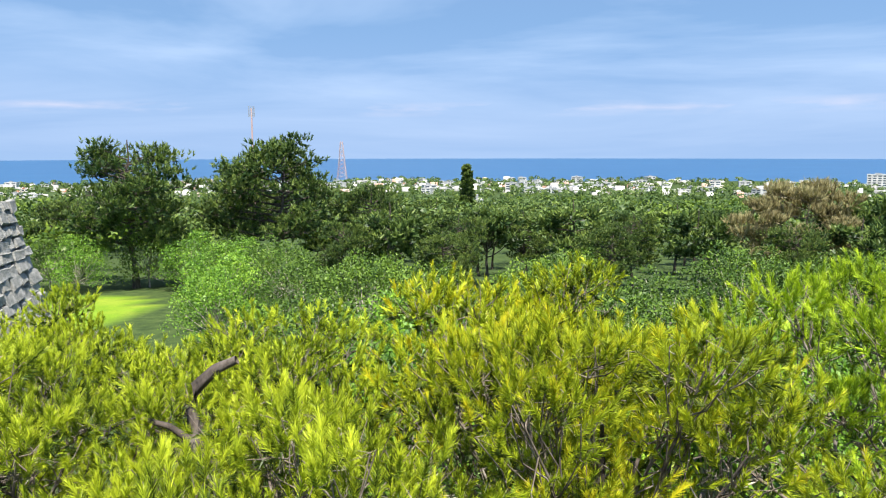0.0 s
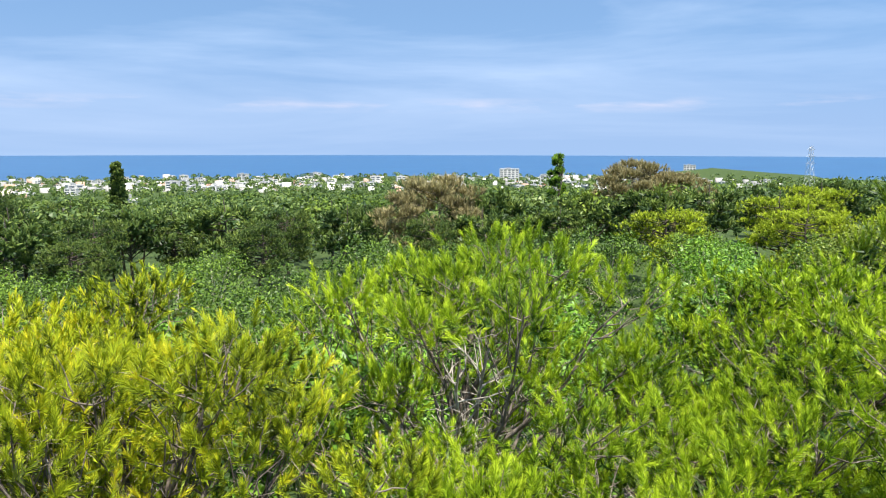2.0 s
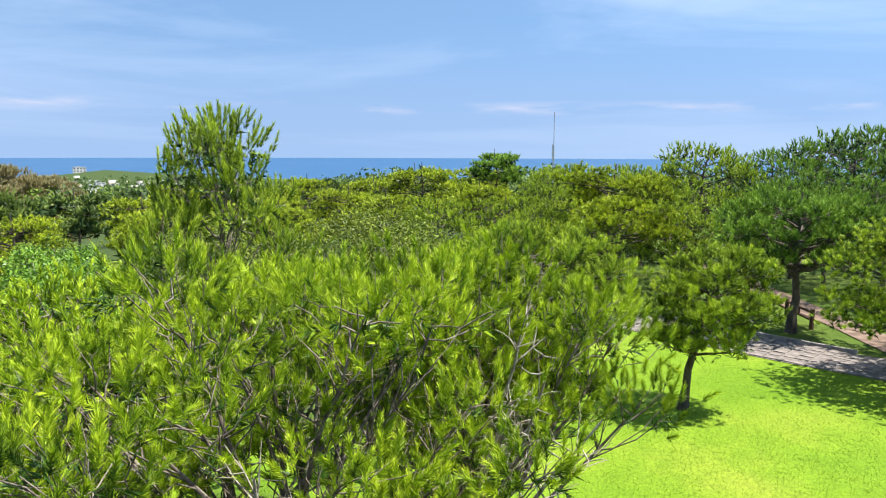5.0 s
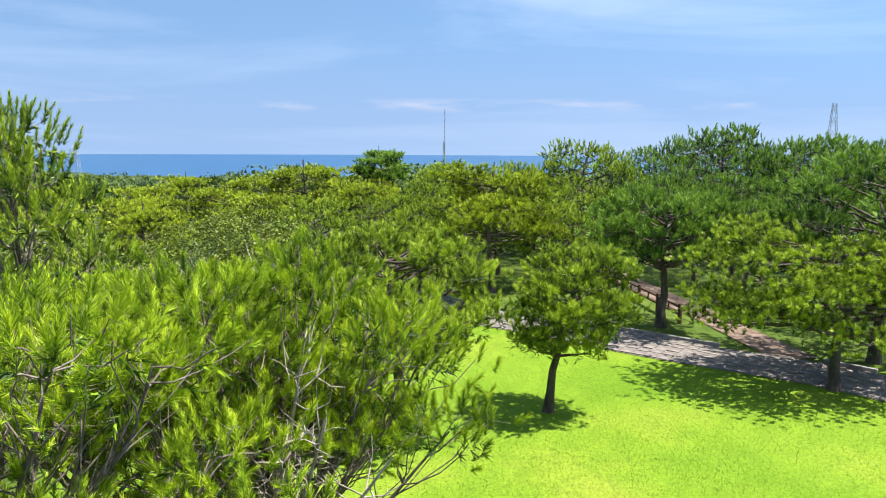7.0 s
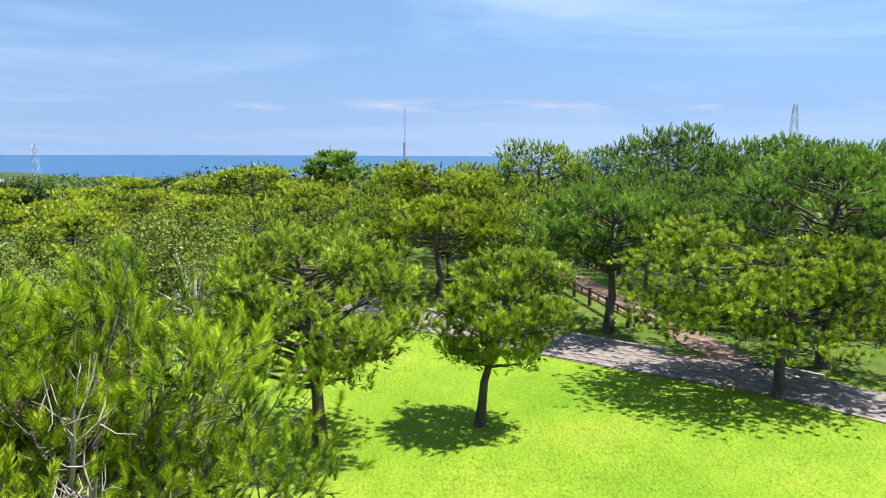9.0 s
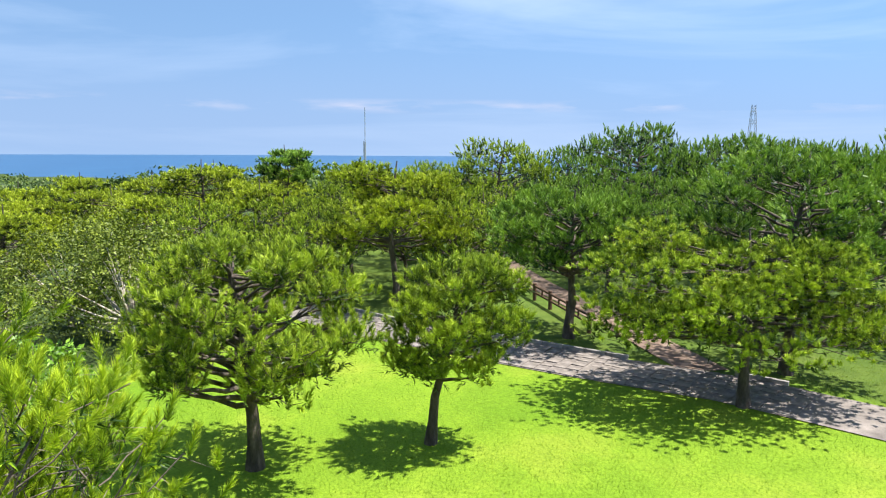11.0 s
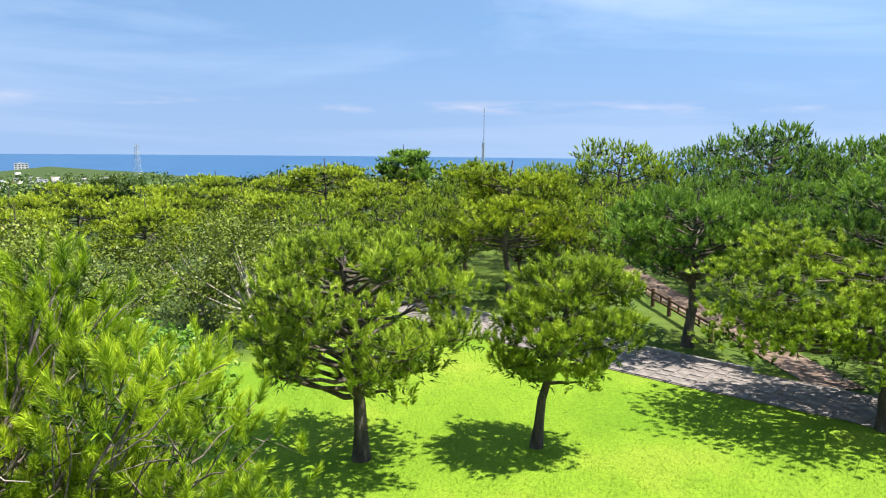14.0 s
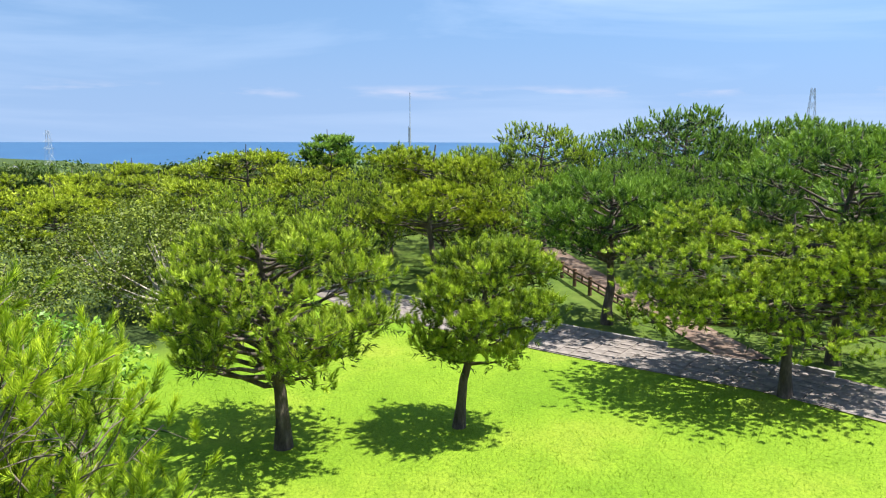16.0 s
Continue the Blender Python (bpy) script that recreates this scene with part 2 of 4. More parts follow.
def ground_material():
    m, n, l = nodes_of("meadow_ground")
    broad = noise_tex(n, l, 0.16, 4, 0.6)
    mid = noise_tex(n, l, 1.3, 5, 0.6)
    fine = noise_tex(n, l, 11, 6, 0.8)
    lawn = ramp(n, l, broad, [(0.34, (0.115, 0.212, 0.012)), (0.52, (0.155, 0.250, 0.017)), (0.68, (0.228, 0.282, 0.032))])
    lawn = mixc(n, l, 0.25, lawn, ramp(n, l, mid, [(0.3, (0.30, 0.34, 0.3)), (0.7, (0.66, 0.64, 0.6))]), "OVERLAY")
    lawn = mixc(n, l, 0.6, lawn, ramp(n, l, fine, [(0.36, (0.22, 0.26, 0.2)), (0.68, (0.78, 0.76, 0.7))]), "OVERLAY")
    wild = ramp(n, l, mid, [(0.3, (0.022, 0.040, 0.012)), (0.6, (0.055, 0.085, 0.022)), (0.8, (0.10, 0.10, 0.05))])
    # 1 lawn, 0 wild ground; values between also hold painted tree shade
    at = n.new("ShaderNodeAttribute")
    at.attribute_name = "mown"
    col = mixc(n, l, at.outputs["Fac"], wild, lawn)
    b = n.new("ShaderNodeBsdfPrincipled")
    b.inputs["Roughness"].default_value, b.inputs["Specular IOR Level"].default_value = 0.9, 0.15
    l.new(col, b.inputs["Base Color"])
    bp = n.new("ShaderNodeBump")
    bp.inputs["Strength"].default_value, bp.inputs["Distance"].default_value = 0.45, 0.04
    l.new(fine, bp.inputs["Height"])
    l.new(bp.outputs[0], b.inputs["Normal"])
    o = n.new("ShaderNodeOutputMaterial")
    l.new(b.outputs[0], o.inputs[0])
    return m


def sea_material():
    m, n, l = nodes_of("sea_water")
    w = noise_tex(n, l, 0.004, 4, 0.6, (1, 3, 1))
    b = n.new("ShaderNodeBsdfPrincipled")
    b.inputs["Roughness"].default_value, b.inputs["IOR"].default_value = 0.35, 1.33
    l.new(ramp(n, l, w, [(0.3, (0.014, 0.066, 0.160)), (0.6, (0.020, 0.084, 0.190)), (0.75, (0.03, 0.11, 0.22))]), b.inputs["Base Color"])
    bp = n.new("ShaderNodeBump")
    bp.inputs["Strength"].default_value, bp.inputs["Distance"].default_value = 0.4, 0.4
    l.new(noise_tex(n, l, 0.25, 4, 0.6), bp.inputs["Height"])
    l.new(bp.outputs[0], b.inputs["Normal"])
    o = n.new("ShaderNodeOutputMaterial")
    l.new(b.outputs[0], o.inputs[0])
    return m


def town_material():
    """Weathered walls and roofs, no two houses of the same shade."""
    m, n, l = nodes_of("town_walls")
    geo = n.new("ShaderNodeNewGeometry")
    tone = ramp(n, l, geo.outputs["Random Per Island"], [(0.0, (0.22, 0.22, 0.22)), (0.4, (0.45, 0.43, 0.40)), (0.7, (0.66, 0.65, 0.62)), (0.95, (0.48, 0.30, 0.22))])
    b = n.new("ShaderNodeBsdfPrincipled")
    b.inputs["Roughness"].default_value = 0.8
    l.new(mixc(n, l, 0.3, tone, ramp(n, l, noise_tex(n, l, 0.4), [(0.3, (0.3, 0.3, 0.3)), (0.7, (0.7, 0.7, 0.7))]), "OVERLAY"), b.inputs["Base Color"])
    o = n.new("ShaderNodeOutputMaterial")
    l.new(b.outputs[0], o.inputs[0])
    return m


TOWN = town_material()
GROUND, SEA = ground_material(), sea_material()


# ---- mesh helpers ----
class Soup:
    """Collects vertices and faces (all with the same number of corners) as arrays."""

    def __init__(self):
        self.v, self.f, self.n, self.young = [], {3: [], 4: []}, 0, []

    def add(self, v, f):
        v, f = np.asarray(v, float).reshape(-1, 3), np.asarray(f, int)
        self.v.append(v)
        self.f[f.shape[1]].append(f + self.n)
        self.n += len(v)

    def mesh(self, name, material, smooth=False):
        me = bpy.data.meshes.new(name)
        v = np.concatenate(self.v) if self.v else np.zeros((0, 3))
        parts = [(k, np.concatenate(fs)) for k, fs in self.f.items() if fs]
        loops = np.concatenate([f.ravel() for k, f in parts])
        sizes = np.concatenate([np.full(len(f), k) for k, f in parts])
        starts = np.concatenate([[0], np.cumsum(sizes)[:-1]])
        me.vertices.add(len(v))
        me.vertices.foreach_set("co", v.astype(np.float32).ravel())
        me.loops.add(len(loops))
        me.loops.foreach_set("vertex_index", loops.astype(np.int32))
        me.polygons.add(len(sizes))
        me.polygons.foreach_set("loop_start", starts.astype(np.int32))
        if smooth:
            me.polygons.foreach_set("use_smooth", np.ones(len(sizes), bool))
        if self.young:
            me.attributes.new("young", "FLOAT", "POINT").data.foreach_set("value", np.concatenate(self.young).astype(np.float32))
        me.update(calc_edges=True)
        me.materials.append(material)
        return me


def unit(v):
    return v / np.maximum(np.linalg.norm(v, axis=-1, keepdims=True), 1e-9)


def tube(soup, pts, radii, sides=6):
    """A tapered tube along a line of points, closed at its tip."""
    pts, radii = np.asarray(pts, float), np.asarray(radii, float)
    d = unit(np.gradient(pts, axis=0))
    ref = np.where(np.abs(d[:, 2:3]) > 0.9, np.array([[1.0, 0, 0]]), np.array([[0, 0, 1.0]]))
    a = unit(np.cross(d, ref))
    b = np.cross(d, a)
    ang = np.arange(sides) * 2 * np.pi / sides
    ring = pts[:, None] + radii[:, None, None] * (np.cos(ang)[None, :, None] * a[:, None] + np.sin(ang)[None, :, None] * b[:, None])
    i = np.arange(len(pts) - 1)[:, None] * sides
    j, k = np.arange(sides)[None], (np.arange(sides)[None] + 1) % sides
    soup.add(ring.reshape(-1, 3), np.stack([i + j, i + k, i + sides + k, i + sides + j], -1).reshape(-1, 4))


def needles(soup, p, d, rng, count, length, width, stem, spread, inner_shade=0.0):
    """Brush-like shoots: at each point p along d a stem with needles standing off it."""
    n = len(p)
    if not n:
        return
    t = rng.random((n, count, 1))
    base = p[:, None] + d[:, None] * t * stem
    away = unit(rng.normal(size=(n, count, 3)))
    away = unit(away - d[:, None] * np.sum(away * d[:, None], -1, keepdims=True))
    s = spread * (1.1 - 0.7 * t) * (0.7 + 0.6 * rng.random((n, count, 1)))
    way = unit(d[:, None] + away * s)
    tip = base + way * length * (0.75 + 0.4 * rng.random((n, count, 1)))
    face = away * 0.8 + np.array([0, 0, 0.5]) + rng.normal(0, 0.25, (n, count, 3))
    side = unit(np.cross(way, face)) * width / 2
    v = np.stack([base - side, base + side, tip], 2).reshape(-1, 3)
    age = np.repeat(t[:, :, 0], 3, 1).reshape(n, count, 3) * 0.8 + np.array([0, 0, 0.2])
    age = age + rng.normal(-0.05, 0.28, (n, 1, 1))
    # the amount taken off paints crown shade into needles inside a cushion
    soup.young.append(age.ravel() - inner_shade)
    soup.add(v, np.arange(len(v)).reshape(-1, 3))


def leaves(soup, p, d, face, rng, size, droop=0.2):
    """One pointed, folded leaf at each p, hanging off along d."""
    n = len(p)
    d = unit(d + np.array([0, 0, -droop]))
    side = unit(np.cross(d, face + rng.normal(0, 0.35, (n, 3))))
    up = np.cross(side, d)
    s = size * (0.7 + 0.6 * rng.random((n, 1)))
    mid = p + d * s * 0.45 - up * s * 0.05
    v = np.stack([p, mid + side * s * 0.27 + up * s * 0.08, p + d * s, mid - side * s * 0.27 + up * s * 0.08], 1).reshape(-1, 3)
    soup.add(v, np.arange(len(v)).reshape(-1, 4))


def part_mesh(name, me, parent, label=""):
    ob = new(name, me)
    ob.parent = parent
    return tagged(ob, label)


def part(name, bm, material, parent, label=""):
    me = bpy.data.meshes.new(name)
    bm.to_mesh(me)
    bm.free()
    me.materials.append(material)
    return part_mesh(name, me, parent, label)


def thing(name, at, label, category, group="", turn=0.0, scale=1.0, kind=""):
    ob = new(name)
    ob.empty_display_size = 0.3
    ob.location, ob.rotation_euler, ob.scale = at, (0, 0, turn), (scale, scale, scale)
    return tagged(ob, label, category, group, kind)


def box(bm, x0, y0, z0, x1, y1, z1, bevel=0.0, jitter=0.0, rng=None):
    r = bmesh.ops.create_cube(bm, size=1, matrix=Matrix.Translation(((x0 + x1) / 2, (y0 + y1) / 2, (z0 + z1) / 2)) @ Matrix.Diagonal((x1 - x0, y1 - y0, z1 - z0, 1)))
    if bevel:
        bmesh.ops.bevel(bm, geom=list({e for v in r["verts"] for e in v.link_edges}), offset=bevel, segments=1, affect="EDGES")
    if jitter:
        for v in bm.verts:
            v.co += Vector(rng.normal(0, jitter, 3))


# ---- ground, sea ----
FALL_U = [0, 25, 60, 120, 300, 500, 800, 1320, 1450, 6000]
FALL_Z = [0, -2.4, -5.2, -10.0, -22.5, -34.0, -43.0, -44.8, -48.0, -60.0]


def ground_z(x, y):
    x, y = np.asarray(x, float), np.asarray(y, float)
    a = np.maximum(0, y - 14)
    b = np.maximum(0, np.maximum(x - 78, -x - 45))
    c = np.maximum(0, -y - 70)
    u = np.sqrt(a * a + b * b + c * c)
    z = np.interp(u, FALL_U, FALL_Z)
    z = z + np.minimum(u / 60, 1) * 0.8 * np.sin(x * 0.031 + 1) * np.cos(y * 0.027)
    z = z + 22 * np.exp(-(((x - 1040) / 130) ** 2 + ((y - 1010) / 90) ** 2))
    return z + 0.06 * np.sin(x * 0.35) * np.cos(y * 0.4 + 1)


def path_centre(s):
    """The paved path's middle line, s from 0 (beside the far lawn) to 1 (to the south)."""
    xs, ys = [43.5, 40.5, 38.2, 36.3, 34.3, 32.2, 29.0, 25.0, 20.0], [9.5, 6.3, 3.0, -0.8, -5.0, -9.4, -14.2, -18.5, -22.0]
    k = np.linspace(0, 1, len(xs))
    return np.interp(s, k, xs), np.interp(s, k, ys)


def build_ground():
    g1 = np.concatenate([-np.geomspace(6000, 70, 26), np.arange(-60, 101, 2.0), np.geomspace(110, 6000, 30)])
    g2 = np.concatenate([-np.geomspace(6000, 70, 22), np.arange(-60, 101, 2.0), np.geomspace(110, 6000, 34)])
    X, Y = np.meshgrid(g1, g2, indexing="ij")
    Z = ground_z(X, Y)
    nx, ny = X.shape
    i, j = np.meshgrid(np.arange(nx - 1), np.arange(ny - 1), indexing="ij")
    a = i * ny + j
    s = Soup()
    s.add(np.stack([X, Y, Z], -1).reshape(-1, 3), np.stack([a, a + ny, a + ny + 1, a + 1], -1).reshape(-1, 4))
    me = s.mesh("ground", GROUND, True)
    at = me.attributes.new("mown", "FLOAT", "POINT")
    edge = 11.0 + 0.10 * np.maximum(X - 20, 0) + 1.2 * np.sin(X * 0.5) + 0.6 * np.sin(X * 1.3)
    # dark wild colour under the near pines, put in as shade below their canopy
    edge = np.where(X < 13, -1.0, np.where(X < 17, -1.0 + (X - 13) * 2.2, edge))
    lawn = ((Y < edge) & (X > -30) & (X < 90) & (Y > -60)).astype(float)
    # rougher grass past the path, its colour also darkened to stand for tree shade
    beyond = np.interp(Y, [-22, -14.2, -9.4, -5.0, -0.8, 3.0, 9.5], [22.0, 31, 34, 36, 38, 40, 45])
    lawn[(X > beyond) & (X < 61) & (Y > -30)] *= 0.28
    # far lawn darkened in colour the same way, as shade under the trees
    lawn[(X >= 61) & (Y > -8)] *= 0.3
    lawn[((X + 27.5) / 6.5) ** 2 + ((Y - 47) / 12) ** 2 < 1] = 1
    at.data.foreach_set("value", lawn.astype(np.float32).ravel())
    return tagged(new("ground", me), "bright green mown lawn running out into wooded slopes", "ground", kind="structure")


build_ground()
sea_bm = bmesh.new()
bmesh.ops.create_circle(sea_bm, cap_ends=True, segments=96, radius=4950)
sea_me = bpy.data.meshes.new("sea")
sea_bm.to_mesh(sea_me)
sea_bm.free()
sea_me.materials.append(SEA)
sea_ob = tagged(new("sea", sea_me), "calm deep blue sea reaching the horizon", "sea", kind="structure")
sea_ob.location = (0, 0, -45)


# ---- castle wall underfoot ----
WALL_LINE = [(7.4, -26), (7.4, -14), (7.45, -7), (7.62, -3.95), (4.5, -2.2), (2.0, -0.75), (-2.0, 0.2), (-8.5, 2.2), (-13.5, 7.5), (-16.6, 15.5), (-17.8, 27.0)]
WALL_TOP = 6.28


def smooth_line(pts, n):
    p = np.array(pts, float)
    d = np.concatenate([[0], np.cumsum(np.linalg.norm(np.diff(p, axis=0), axis=1))])
    s = np.linspace(0, d[-1], n)
    q = np.stack([np.interp(s, d, p[:, 0]), np.interp(s, d, p[:, 1])], 1)
    for _ in range(3):
        q[1:-1] = (q[:-2] + 2 * q[1:-1] + q[2:]) / 4
    return q


def build_wall():
    line = smooth_line(WALL_LINE, 90)
    t = unit(np.gradient(line, axis=0))
    nrm = np.stack([t[:, 1], -t[:, 0]], 1)
    rows = [(-3.7, -1.6), (-2.75, 2.6), (-1.75, WALL_TOP - 0.02), (1.75, WALL_TOP - 0.02), (2.1, 4.2), (2.55, 2.0), (3.2, -0.6)]
    rng = np.random.default_rng(3)
    v = []
    for k in range(len(line)):
        drop = 0.4 * max(0, (k - 62) / 28)
        for off, z in rows:
            o = off * 1.0 + rng.normal(0, 0.03)
            v.append((line[k, 0] - nrm[k, 0] * o, line[k, 1] - nrm[k, 1] * o, z - (drop if z > 1 else 0)))
    m = len(rows)
    f = [(k * m + j, k * m + j + 1, (k + 1) * m + j + 1, (k + 1) * m + j) for k in range(len(line) - 1) for j in range(m - 1)]
    s = Soup()
    s.add(v, f)
    e = (len(line) - 1) * m
    s.add([v[e + j] for j in range(m)], [(0, 1, 5, 6), (1, 2, 4, 5), (2, 3, 4, 4)][:2])
    wall = tagged(new("wall_castle", s.mesh("wall_castle", STONE)), "thick grey limestone castle wall with a sloping face", "wall", kind="structure")
    return wall, line, nrm


castle_wall, wall_line, wall_nrm = build_wall()


# ---- trees ----
def at_line(p, s):
    x = s * (len(p) - 1)
    i = np.minimum(x.astype(int), len(p) - 2)
    return p[i] + (p[i + 1] - p[i]) * (x - i)[:, None]


def dead_twigs(rng, line, reach, wood, count, forks=0):
    """Thin bare grey twigs off a limb, some of them forked."""
    main = unit(line[-1] - line[-3])
    for k in range(count):
        a = at_line(line, np.array([0.2 + 0.75 * rng.random()]))[0]
        e = a + unit(main * 0.5 + rng.normal(0, 0.6, 3) + np.array([0, 0, 0.1])) * reach * rng.uniform(0.5, 1.1)
        mid = (a + e) / 2 + rng.normal(0, 0.06, 3)
        tube(wood, np.stack([a, mid, e]), [0.012, 0.009, 0.004], 3)
        for _ in range(forks):
            f = mid + unit(e - a + rng.normal(0, 0.5, 3) * reach) * reach * rng.uniform(0.3, 0.6)
            tube(wood, np.stack([mid, (mid + f) / 2 + rng.normal(0, 0.03, 3), f]), [0.008, 0.006, 0.003], 3)


def foliated_limb(rng, line, r0, twigs, tufts, reach, needle, wood, green, up=0.5, bare=0.45, loose=0.36, flat=0.55):
    """A limb that ends in a cushion of foliage: twigs fan up to a low dome round its tip, with needle shoots on their outer parts."""
    n = len(line)
    tube(wood, line, np.linspace(r0, max(0.008, r0 * 0.25), n), 6)
    c, fine = line[-1], needle.get("stalk", True)
    reach = reach * rng.uniform(0.72, 1.22)
    az, P, D = rng.random() * 6.28, [], []
    heart = c - np.array([0, 0, 0.45 * reach])
    for k in range(twigs):
        az += 2.39996 + rng.normal(0, 0.2)
        q = math.sqrt((k + 0.5) / twigs)
        dome = np.array([math.cos(az) * q, math.sin(az) * q, flat * (math.sqrt(1 - 0.9 * q * q) - 0.25)])
        end = c + dome * reach * rng.uniform(0.8, 1.15)
        a = at_line(line, np.array([min(0.999, bare + (1 - bare) * rng.random() ** 0.7)]))[0]
        tl = np.linalg.norm(end - a)
        seg = 5 if fine else 3
        u = np.linspace(0, 1, seg)[:, None]
        q_line = a + (end - a) * u - np.array([0, 0, 0.22]) * tl * u * (1 - u)
        q_line[1:-1] += rng.normal(0, 0.04 * tl, (seg - 2, 3))
        tube(wood, q_line, np.linspace(max(0.009, r0 * 0.24), 0.005, seg), 4 if fine else 3)
        m = max(2, int(tufts * (0.7 + 0.6 * rng.random())))
        s2 = 0.5 + 0.5 * rng.random(m) ** 0.6
        s2[0] = 1.0
        base = at_line(q_line, np.minimum(s2, 0.999))
        tipb = base + rng.normal(0, 0.17 * reach, (m, 3)) * [1, 1, 0.55]
        d = unit(unit(tipb - heart) * 0.7 + rng.normal(0, loose, (m, 3)) + np.array([0, 0, up]))
        if fine:
            for u0, w0 in zip(base, tipb):
                wood.add([u0 - [0.006, 0, 0], u0 + [0.006, 0, 0], w0, u0 - [0, 0.006, 0], u0 + [0, 0.006, 0]], [(0, 1, 2), (3, 4, 2)])
        P.append(tipb)
        D.append(d)
    dead_twigs(rng, line, reach, wood, 7 if fine else 0)
    needles(green, np.concatenate(P), np.concatenate(D), rng, needle["count"], needle["length"], needle["width"], needle["stem"], needle["spread"])
    # broad older needles inside the cushion, coloured darker for crown shade and blocking light
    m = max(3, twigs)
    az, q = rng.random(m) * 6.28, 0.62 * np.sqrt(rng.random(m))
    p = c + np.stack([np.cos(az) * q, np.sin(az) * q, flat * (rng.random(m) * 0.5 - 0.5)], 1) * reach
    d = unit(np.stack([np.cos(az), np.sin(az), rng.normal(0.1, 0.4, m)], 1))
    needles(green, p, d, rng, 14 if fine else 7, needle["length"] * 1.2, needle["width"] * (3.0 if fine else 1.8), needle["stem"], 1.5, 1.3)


NEAR_N = dict(count=104, length=0.104, width=0.0080, stem=0.22, spread=0.95)
BACK_N = dict(NEAR_N, count=44, width=0.0170)
MID_N = dict(count=58, length=0.155, width=0.019, stem=0.22, spread=1.15, stalk=False)
PLATE_N = dict(MID_N, count=48, width=0.024, stem=0.14, spread=1.4)
BIG_N = dict(count=36, length=0.20, width=0.036, stem=0.28, spread=1.15, stalk=False)
SET_N = dict(count=18, length=0.25, width=0.062, stem=0.34, spread=1.1, stalk=False)
LAY_N = dict(SET_N, stem=0.22, spread=1.3)
FAR_N = dict(count=9, length=0.30, width=0.045, stem=0.22, spread=0.85, stalk=False)


def crown_tips(rng, style, H, R, base, limbs):
    """Where the limbs of a crown end, and how high on the trunk (share of its height) each begins."""
    out = []
    az = rng.random() * 6.28
    for k in range(limbs):
        az += 2.39996 + rng.normal(0, 0.15)
        f = (k + 0.5) / limbs
        if style == "dome":
            q = math.sqrt(f)
            r, z = R * q * (0.9 + 0.2 * rng.random()), H * (0.98 - 0.25 * q ** 4) - (0.22 - 0.14 * q) * H * rng.random() ** 1.6
            st = base + 0.38 * (1 - q)
            if k % 4 == 3:
                r, z = r * 0.62, z - 0.14 * H
        elif style == "round":
            u = -0.80 + 1.75 * f
            r = R * math.sqrt(max(0.03, 1 - min(1, u * u))) * (0.8 + 0.3 * rng.random())
            z = H * (base + (1 - base) * (0.5 + 0.48 * u))
            st = min(0.86, max(base * 0.9, (z - 0.3 * r) / H))
        elif style == "umbrella":
            tier = (k * 0.7548) % 1.0
            wide = 0.72 + 0.9 * tier - 1.15 * tier * tier
            r = R * wide * (0.55 + 0.5 * rng.random())
            z = H * (base + (0.97 - base) * (0.12 + 0.9 * tier) * (0.95 + 0.08 * rng.random()))
            st = min(0.9, z / H - 0.06)
        else:  # spire
            r = R * (1 - f) ** 0.75 * (0.8 + 0.3 * rng.random()) + 0.05
            z = H * (base + 0.12 + (0.90 - base) * f)
            st = max(base * 0.8, z / H - 0.14 - 0.06 * rng.random())
        out.append((np.array([r * math.cos(az), r * math.sin(az), z]), st))
    return out


